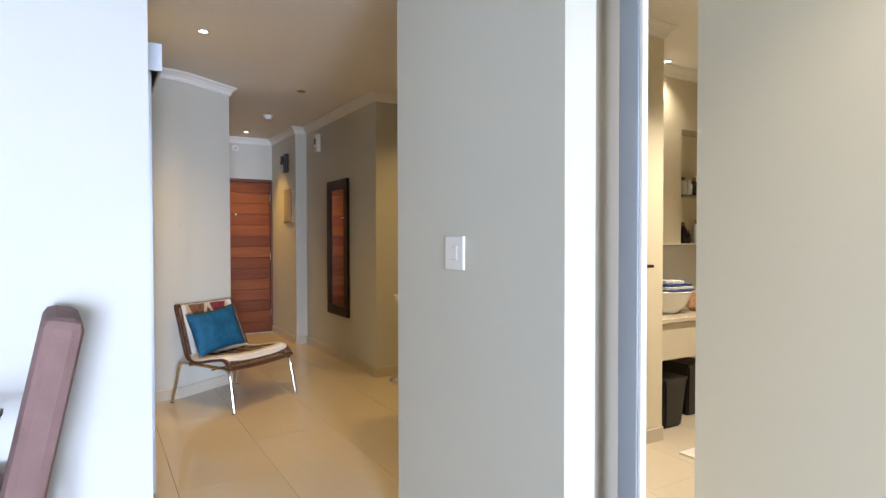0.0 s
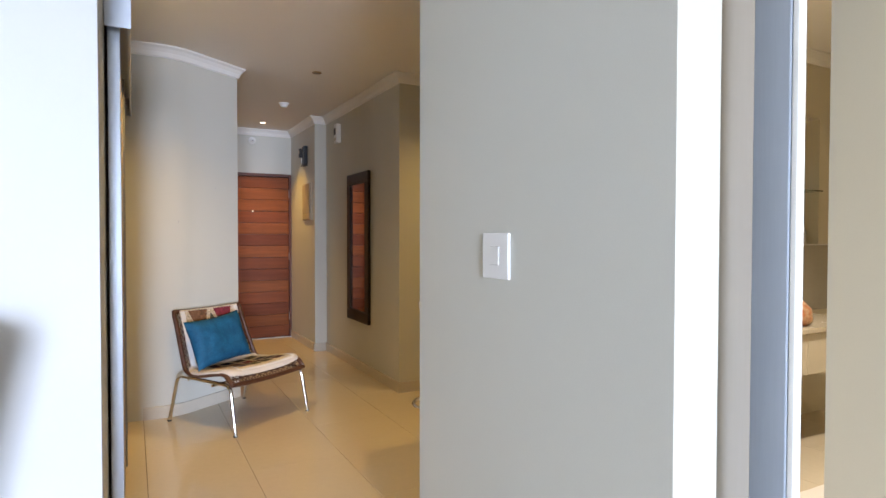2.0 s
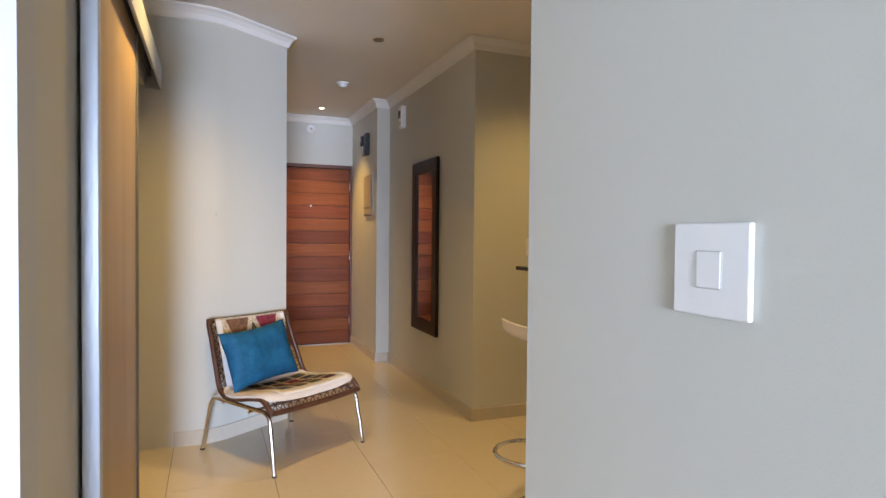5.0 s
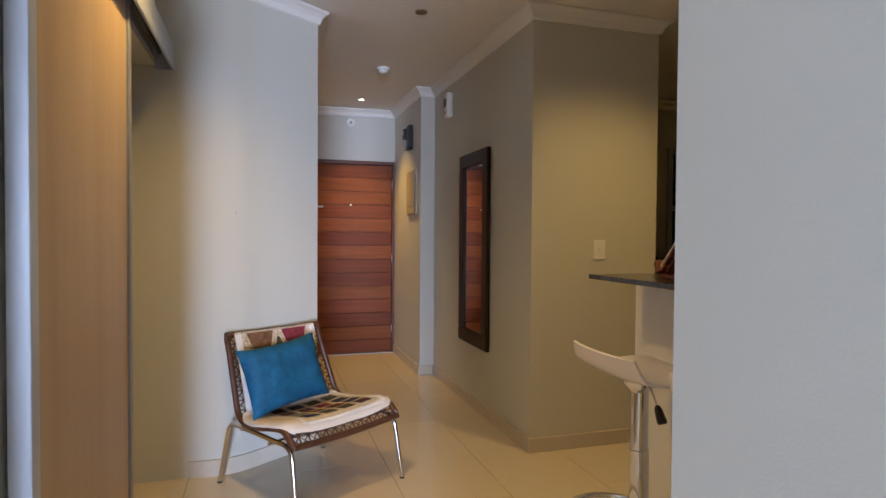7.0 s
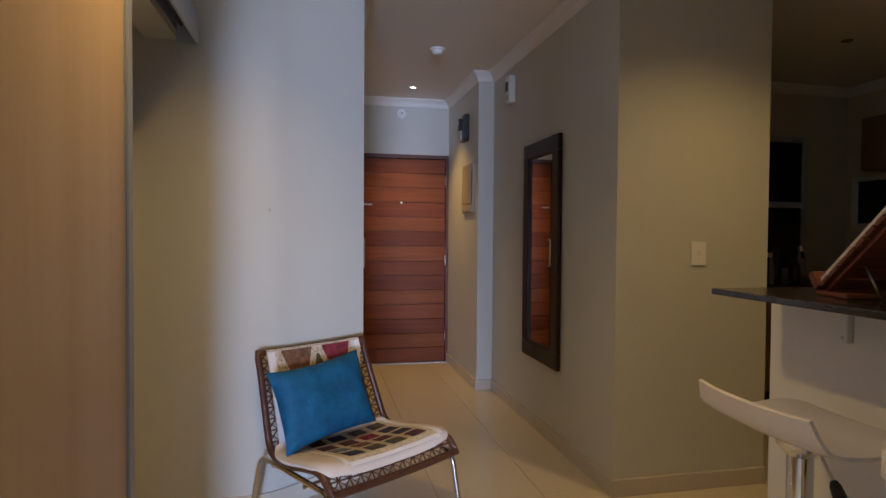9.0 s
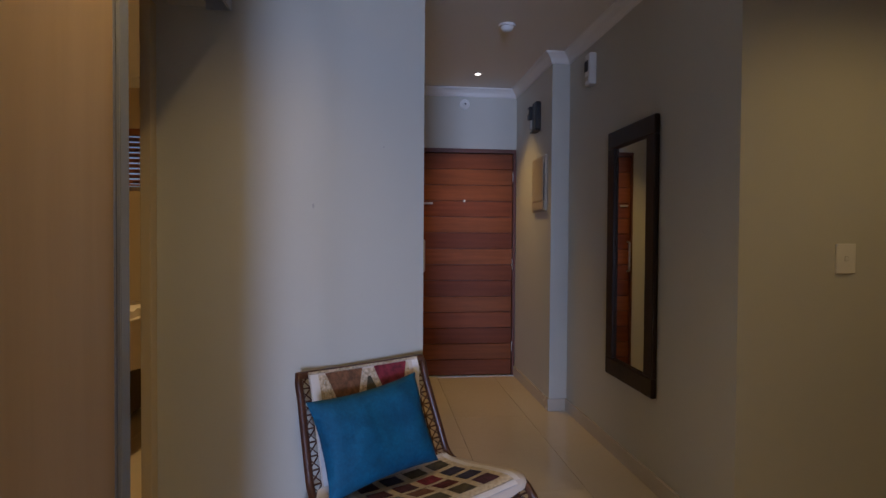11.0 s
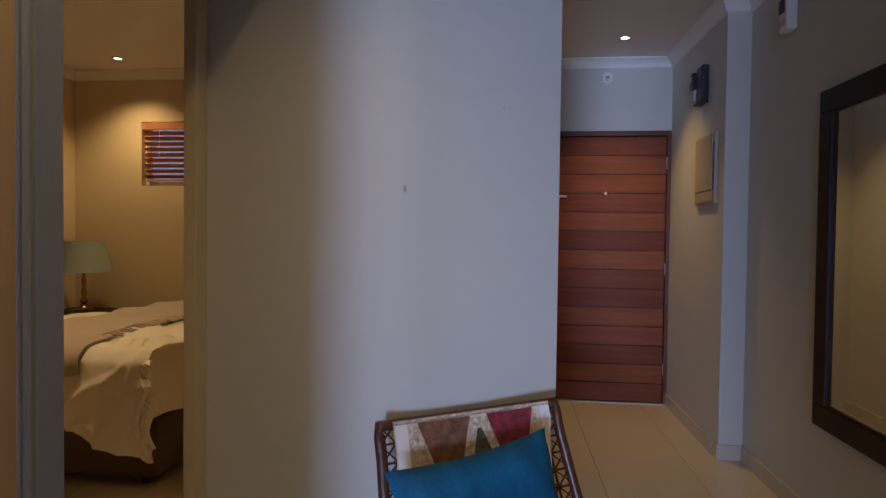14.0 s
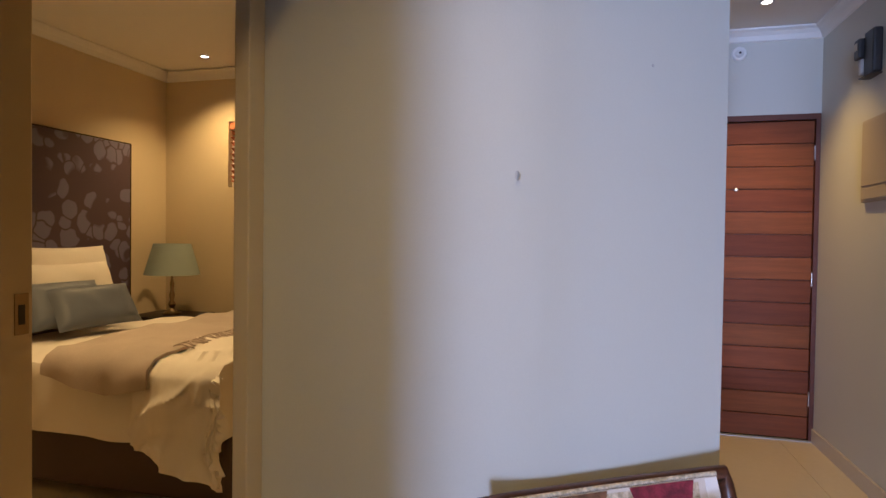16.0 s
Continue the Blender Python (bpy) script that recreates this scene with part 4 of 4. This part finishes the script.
part("plinth", boxed(2.86, 5.28, 6.33, 6.848, 0, 0.098), BLACKP, bc2, smooth=False)
solid("worktop", boxed(2.84, 5.276, 6.25, 6.808, 0.872, 0.905, 0.004), GRANITE, "dark granite worktop under the kitchen window", "worktop")
solid("worktop", boxed(5.28, X1 - 0.002, 3.6, 6.80, 0.872, 0.905, 0.004), GRANITE, "dark granite kitchen worktop along the wall", "worktop")

# ---- bedroom ----
bed = thing("bed", "double bed base upholstered in brown, mattress in cream", "bed")
BX0, BX1, BY0, BY1 = BX + 0.06, -0.28, 6.28, 7.76
part("base", boxed(BX0, BX1, BY0, BY1, 0.06, 0.36, 0.02), BEDBASE, bed, "brown upholstered base")
for x in (BX0 + 0.12, BX1 - 0.12):
    for y in (BY0 + 0.12, BY1 - 0.12):
        part("leg", lathe(bmesh.new(), [(0.025, 0), (0.03, 0.06)], 12, pose(x, y, 0)), BLACKP, bed)
part("mattress", boxed(BX0, BX1 - 0.01, BY0 + 0.01, BY1 - 0.01, 0.362, 0.60, 0.05), LINEN, bed)


def fold(x, y, k=1.0):
    ridge = 1 - abs(noise.noise(Vector((x * 5.0 + y * 2.2, y * 4.0, 7)))) * 2
    return k * (0.020 * noise.noise(Vector((x * 3.1, y * 3.3, 1))) + 0.008 * noise.noise(Vector((x * 9, y * 8, 4)))) + max(0, k - 1) * 0.020 * ridge


def spread(x0, x1, y0, y1, top, drop_n, drop_foot, lift, ripple, seed, out=0.0, rumple=1.0, hem_cut=0.0):
    """A cover laid over the bed that hangs down at its near side and its foot."""
    def f(a, b):
        x = x0 + (x1 + drop_foot - x0) * a
        hem = drop_n - hem_cut * abs(a - 0.62) / 0.62
        y = y0 - hem + (y1 - y0 + hem) * b
        over_y, over_x = max(0, y0 - y), max(0, x - x1)
        z = top + fold(x + seed, y, rumple)
        px, py = x, y
        if over_y > 0:
            py = y0 - 0.02 - out * min(1, over_y * 12) - min(over_y, 0.04) * 0.6 - ripple * (0.5 + 0.5 * math.sin(x * 21 + seed + 3 * noise.noise(Vector((x * 2, seed, 0))))) * min(1, over_y * 5)
            crease = 1 - 2 * abs(noise.noise(Vector((x * 7 + over_y * 5, over_y * 2.5 - x * 2, seed))))
            py -= (rumple - 1) * (0.022 * crease ** 3 + 0.012 * noise.noise(Vector((x * 17, over_y * 9, seed)))) * min(1, over_y * 8)
            z = top - max(0, over_y - 0.03) + fold(x, seed, 0.5)
        if over_x > 0:
            px = x1 + 0.02 + min(over_x, 0.04) * 0.6 + ripple * (0.5 + 0.5 * math.sin(y * 19 + seed)) * min(1, over_x * 5)
            z = min(z, top - max(0, over_x - 0.03) + fold(seed, y, 0.5))
        return Vector((px, py, z + lift))
    return f


cover = thing("duvet", "rumpled cream cotton duvet hanging over the bed's edge", "duvet")
part("cloth", sheet(bmesh.new(), 60, 44, spread(BX0 + 0.35, BX1, BY0, BY1 - 0.02, 0.63, 0.34, 0.0, 0.0, 0.02, 1.0), 0.018), LINEN, cover)
bm = sheet(bmesh.new(), 80, 120, spread(-0.66, BX1 - 0.01, BY0, BY1 - 0.05, 0.695, 0.54, 0.36, 0.012, 0.045, 5.0, 0.085, 2.2, 0.15), 0.02)
part("folded_end", bm, LINEN, cover, "duvet end drooping over the foot")
wool = thing("wool_blanket", "taupe wool blanket with fringe laid across the bed", "blanket")
part("cloth", sheet(bmesh.new(), 34, 40, spread(-1.13, -0.57, BY0, BY1 - 0.02, 0.712, 0.21, 0.0, 0.014, 0.022, 9.0, 0.10, 1.35, 0.07), 0.014), BLANKET, wool)
bm = bmesh.new()
rf = random.Random(8)
for k in range(70):
    y = BY0 + 0.02 + k * (BY1 - BY0 - 0.1) / 70
    z = 0.745 + fold(-0.57, y)
    tube(bm, [(-0.575, y, z), (-0.54 + rf.uniform(-0.01, 0.01), y + rf.uniform(-0.02, 0.02), z + 0.008), (-0.485 + rf.uniform(-0.02, 0.02), y + rf.uniform(-0.03, 0.03), z - 0.004)], 0.004, 4)
tagged(part("fringe", bm, BLANKET, wool, "twisted wool fringe"), kind="stuff")
head = thing("headboard", "tall headboard covered in plum damask cloth", "headboard")
part("panel", boxed(BX + 0.002, BX + 0.058, 6.10, 7.80, 0.40, 1.917, 0.008), DAMASK, head)
bm = boxed(BX + 0.002, BX + 0.060, 6.10, 7.806, 1.9175, 1.925, 0.002)
box(bm, BX + 0.002, BX + 0.060, 7.8005, 7.808, 0.40, 1.9165, 0.002)
part("edge_binding", bm, BEDBASE, head, "narrow dark cloth edge binding")
for x, y, z, ry, rz, w, h, mat, lab in ((BX + 0.19, 7.13, 0.93, -12, 90, 0.66, 0.46, LINEN, "cream cotton pillow propped against the headboard"),
                                        (BX + 0.33, 7.02, 0.86, -22, 86, 0.66, 0.42, LINEN, "cream cotton pillow leaning on another pillow"),
                                        (BX + 0.19, 6.45, 0.93, -12, 90, 0.66, 0.46, LINEN, "cream cotton pillow propped against the headboard")):
    p = thing("pillow", lab, "pillow", pose(x, y, z, 0, 0, rz) @ pose(0, 0, 0, ry, 0, 0), "pillows on the bed")
    part("case", pillow(bmesh.new(), w, h, 0.18, n=16, pinch=0.06), mat, p)
for x, y, z, w, h in ((BX + 0.56, 6.98, 0.80, 0.56, 0.28), (BX + 0.47, 6.86, 0.82, 0.50, 0.30)):
    p = thing("bed_cushion", "grey-blue satin bolster cushion on the bed", "cushion", pose(x, y, z, 0, 0, 84) @ pose(0, 0, 0, -32, 0, 0), "cushions on the bed")
    part("cover", pillow(bmesh.new(), w, h, 0.13, n=16, pinch=0.05), GREYBLUE, p)
table = thing("bedside_table", "small dark wooden bedside table", "bedside table")
part("top", boxed(BX + 0.02, BX + 0.50, 7.78, 8.22, 0.58, 0.61, 0.004), DARKWOOD, table)
part("body", boxed(BX + 0.04, BX + 0.48, 7.80, 8.20, 0.12, 0.58, 0.004), DARKWOOD, table)
for x in (BX + 0.06, BX + 0.46):
    for y in (7.82, 8.18):
        part("leg", boxed(x - 0.02, x + 0.02, y - 0.02, y + 0.02, 0, 0.12), DARKWOOD, table)
lampt = thing("table_lamp", "bedside lamp with duck-egg shade on turned brass", "table lamp", pose(-1.98, 8.0, 0.612))
part("base", lathe(bmesh.new(), [(0.07, 0), (0.07, 0.012), (0.03, 0.03), (0.016, 0.05), (0.030, 0.08), (0.014, 0.11), (0.022, 0.15), (0.012, 0.19), (0.018, 0.24), (0.010, 0.27), (0.010, 0.32)], 20), BRASS, lampt)
bm2 = bmesh.new()
sheet(bm2, 40, 2, lambda a, b: Vector(((0.205 - 0.068 * b) * math.cos(2 * math.pi * a), (0.205 - 0.068 * b) * math.sin(2 * math.pi * a), 0.312 + 0.242 * b)), 0.003)
part("shade", bm2, SHADE, lampt, "tapered cloth shade")
# bedroom window and blind
bw = thing("window_2", "small high bedroom window behind a wooden blind", "window", kind="structure")
bm = bmesh.new()
for x0, x1, z0, z1 in ((WX0, WX0 + 0.04, WZ0, WZ1), (WX1 - 0.04, WX1, WZ0, WZ1), (WX0 + 0.04, WX1 - 0.04, WZ0, WZ0 + 0.04), (WX0 + 0.04, WX1 - 0.04, WZ1 - 0.04, WZ1)):
    box(bm, x0, x1, BY + 0.06, BY + 0.10, z0, z1, 0.003)
part("window_frame", bm, WHITEP, bw)
pane = part("pane", boxed(WX0 + 0.04, WX1 - 0.04, BY + 0.075, BY + 0.081, WZ0 + 0.04, WZ1 - 0.04), GLASS, bw, smooth=False)
pane.visible_shadow = False
blind = thing("venetian_blind", "wooden venetian blind, slats half open", "blind")
part("valance", boxed(WX0 + 0.002, WX1 - 0.002, BY + 0.006, BY + 0.022, WZ1 - 0.065, WZ1 - 0.002, 0.003), SLAT, blind)
slat = mesh_of("slat", boxed(WX0 + 0.012, WX1 - 0.006, -0.025, 0.025, -0.0015, 0.0015), SLAT)
for k in range(9):
    o = new("slat", slat)
    o.parent = blind
    o.matrix_local = pose(0, BY + 0.034, WZ1 - 0.090 - k * 0.045, -30, 0, 0)
part("bottom_rail", boxed(WX0 + 0.012, WX1 - 0.006, BY + 0.018, BY + 0.046, WZ0 + 0.042, WZ0 + 0.058, 0.003), SLAT, blind)
for x in (WX0 + 0.15, WX1 - 0.15):
    part("cord", tube(bmesh.new(), [(x, BY + 0.010, WZ1 - 0.066), (x, BY + 0.010, WZ0 + 0.02)], 0.0015, 5), SLAT, blind)

# ---- bathroom ----
van = thing("vanity", "wall-hung cream vanity drawer under a stone top", "vanity")
part("body", boxed(3.575, 4.9, 2.74, 3.215, 0.47, 0.715, 0.004), BEIGEP, van, smooth=False)
part("drawer_front", boxed(3.58, 4.23, 2.722, 2.738, 0.475, 0.71, 0.003), BEIGEP, van)
part("drawer_front", boxed(4.236, 4.9, 2.722, 2.738, 0.475, 0.71, 0.003), BEIGEP, van)
solid("stone_worktop", boxed(3.575, 4.92, 2.70, 3.215, 0.717, 0.747, 0.004), STONE, "beige stone washstand top", "worktop")
basin = thing("basin", "white ceramic vessel basin standing on the top", "basin", pose(3.93, 2.95, 0.748))
part("bowl", lathe(bmesh.new(), [(0.10, 0), (0.15, 0.05), (0.205, 0.15), (0.212, 0.155), (0.205, 0.158), (0.145, 0.07), (0.09, 0.03), (0.0, 0.022)], 36), CERAMIC, basin)
tap = thing("basin_tap", "chrome swan-neck tap behind the basin", "tap", pose(3.86, 3.185, 0.748))
part("spout", tube(bmesh.new(), rounded([(0, 0, 0), (0, 0, 0.26), (0, -0.13, 0.27), (0, -0.13, 0.22)], 0.05), 0.011), CHROME, tap)
part("lever", boxed(-0.008, 0.008, -0.05, 0.01, 0.275, 0.287, 0.003), CHROME, tap)
cl = thing("wash_cloth", "blue and white folded cloths lying across the basin", "cloth", pose(3.955, 2.90, 0.908))
for k, (w, d, mat) in enumerate(((0.30, 0.17, "blue"), (0.27, 0.16, "white"), (0.25, 0.15, "blue"), (0.12, 0.12, "white"))):
    bm = sheet(bmesh.new(), 16, 10, lambda a, b: Vector((-w / 2 + w * a, -d / 2 + d * b, 0.004 + 0.020 * k + 0.010 * noise.noise(Vector((a * 5 + k, b * 5, 2))))), 0.016)
    part("fold", bm, PLAST[mat], cl, "blue folded cloth" if mat == "blue" else "white folded cloth")
bag = thing("toiletry_bag", "orange and red patterned toiletry bag", "bag", pose(4.27, 2.86, 0.748, 0, 0, 15))
bm = lathe(bmesh.new(), [(0.09, 0), (0.125, 0.03), (0.12, 0.10), (0.06, 0.16), (0.03, 0.17)], 22)
for v in bm.verts:
    v.co += Vector((0.02, 0.012, 0.01)) * noise.noise(v.co * 18)
part("body", bm, material("toiletry_print", (0.46, 0.16, 0.06), 0.6, tint=(0.55, 0.45, 0.30), amount=1, scale=26, grain=60, grain_amount=0.4), bag)
part("handle", tube(bmesh.new(), rounded([(-0.07, 0, 0.12), (-0.06, 0, 0.22), (0.06, 0, 0.22), (0.07, 0, 0.12)], 0.06), 0.008), PLAST["orange"], bag)
structure("splashback", boxed(3.575, X1 - 0.01, 3.208, 3.219, 0.748, 1.213), WALLTILE, "grey tiled splashback", "tiles")
structure("ledge", boxed(3.575, X1 - 0.01, 3.195, 3.219, 1.2135, 1.222), PAPER, "white ledge over the tiles", "ledge")
solid("glass_shelf", boxed(NX0 + 0.002, NX1 - 0.002, 3.19, 3.398, 1.598, 1.606), GREENGLASS, "green glass shelf in the niche", "shelf")
rs = random.Random(3)
names = ["white", "white", "amber", "green", "red"]
for z, n in ((1.6065, 7), (1.2155, 9)):
    for k in range(n):
        h, r = rs.uniform(0.06, 0.21), rs.uniform(0.016, 0.030)
        b = thing("toiletry_bottle", "small toiletry bottle on the niche shelf", "bottle", pose(NX0 + 0.06 + k * 0.072, rs.uniform(3.27, 3.34), z), "toiletries in the niche")
        body = PLAST[rs.choice(names)] if rs.random() < 0.7 else DARKGLASS
        part("body", lathe(bmesh.new(), [(r * 0.9, 0), (r, 0.004), (r, h * 0.7), (r * 0.5, h * 0.82)], 14), body, b)
        part("cap", lathe(bmesh.new(), [(r * 0.55, h * 0.82), (r * 0.55, h), (0, h + 0.001)], 14), PLAST[rs.choice(("white", "white", "amber"))], b)
for x, y, s in ((3.83, 2.86, 1.0), (4.22, 2.98, 1.12)):
    bn = thing("waste_bin", "black plastic waste bin under the washstand", "bin", pose(x, y, 0), "bins under the vanity")
    bm = bmesh.new()
    lo, hi = 0.085 * s, 0.11 * s
    prism(bm, [(-lo, -lo), (lo, -lo), (lo, lo), (-lo, lo)], 0, 0.005)
    for v in bm.verts:
        if v.co.z > 0.001:
            v.co.x *= hi / lo
            v.co.y *= hi / lo
            v.co.z = 0.33 * s
    bmesh.ops.bevel(bm, geom=bm.edges[:], offset=0.012, segments=2, affect="EDGES")
    part("body", bm, BLACKP, bn)
    part("rim", boxed(-0.114 * s, 0.114 * s, -0.114 * s, 0.114 * s, 0.315 * s, 0.33 * s + 0.004, 0.005), BLACKP, bn)
mat_ob = solid("bath_mat", sheet(bmesh.new(), 20, 14, lambda a, b: Vector((3.45 + 0.6 * a, 2.02 + 0.42 * b, 0.012 + 0.004 * noise.noise(Vector((a * 12, b * 9, 0))))), 0.012), WHITEC, "white cotton bath mat on the floor", "bath mat", smooth=True)

# ---- dining corner ----
dc = thing("dining_chair", "high-backed dining chair in mauve suede", "chair", pose(0.336, 2.50, 0, 0, 0, 3))
tl = pose(-0.02, 0, 0.46, 0, 12, 0)
part("backrest", boxed(-0.068, 0.045, -0.22, 0.22, -0.02, 0.585, 0.032, m=tl), MAUVE, dc, "padded high back")
for y in (-0.205, 0.205):
    part("piping", tube(bmesh.new(), [tl @ Vector((0.034, y, -0.01)), tl @ Vector((0.034, y, 0.56))], 0.006, 6), MAUVE, dc)
part("seat", boxed(-0.46, 0.03, -0.225, 0.225, 0.37, 0.47, 0.025), MAUVE, dc)
for x in (-0.43, 0.0):
    for y in (-0.19, 0.19):
        part("leg", boxed(x - 0.02, x + 0.02, y - 0.02, y + 0.02, 0, 0.37, 0.003), DARKWOOD, dc)
dt = thing("dining_table", "white dining table with a thin top", "table")
part("top", boxed(-1.20, 0.262, 1.75, 2.46, 0.735, 0.752, 0.003), GLOSSW, dt)
part("edge_band", boxed(0.2625, 0.2655, 1.75, 2.46, 0.737, 0.750), BLACKP, dt, "thin dark table edge")
for x in (-1.12, 0.0):
    for y in (1.83, 2.20):
        part("leg", boxed(x - 0.03, x + 0.03, y - 0.03, y + 0.03, 0, 0.735, 0.003), GLOSSW, dt)
# assumed glazed door frame, out of view behind
gd = thing("glass_door", "wide glazed patio door in a white frame", "door")
bm = bmesh.new()
for x0, x1, z0, z1 in ((-1.815, -1.755, 0.003, 2.195), (0.395, 0.455, 0.003, 2.195), (-0.71, -0.65, 0.06, 2.135), (-1.755, 0.395, 0.003, 0.06), (-1.755, 0.395, 2.135, 2.195)):
    box(bm, x0, x1, Y0 - 0.10, Y0 - 0.05, z0, z1, 0.003)
part("frame", bm, WHITEP, gd)
for x0, x1 in ((-1.755, -0.71), (-0.65, 0.395)):
    p = part("pane", boxed(x0, x1, Y0 - 0.08, Y0 - 0.072, 0.06, 2.135), GLASS, gd, smooth=False)
    p.visible_shadow = False

# ---- floor tiles ----
floor = thing("floor", "polished cream porcelain floor tiles with thin dark joints", "floor", kind="structure")
TW, TL = 0.507, 1.20
TX, TY = 0.857, 3.988
tile_mesh = mesh_of("tile", boxed(-TW / 2 + 0.0012, TW / 2 - 0.0012, -TL / 2 + 0.0004, TL / 2 - 0.0004, -0.010, 0.0, 0.0012), TILE)
for i in range(-11, 11):
    for j in range(-9, 5):
        x = TX + (i + 0.5) * TW
        y = TY + (j + 0.5) * TL + (TL / 2 if i % 2 == 0 else 0)
        if -4.6 < x < 6.1 and -5.7 < y < 8.6:
            t = new("tile", tile_mesh)
            t.location = (x, y, 0)
            t.parent = floor
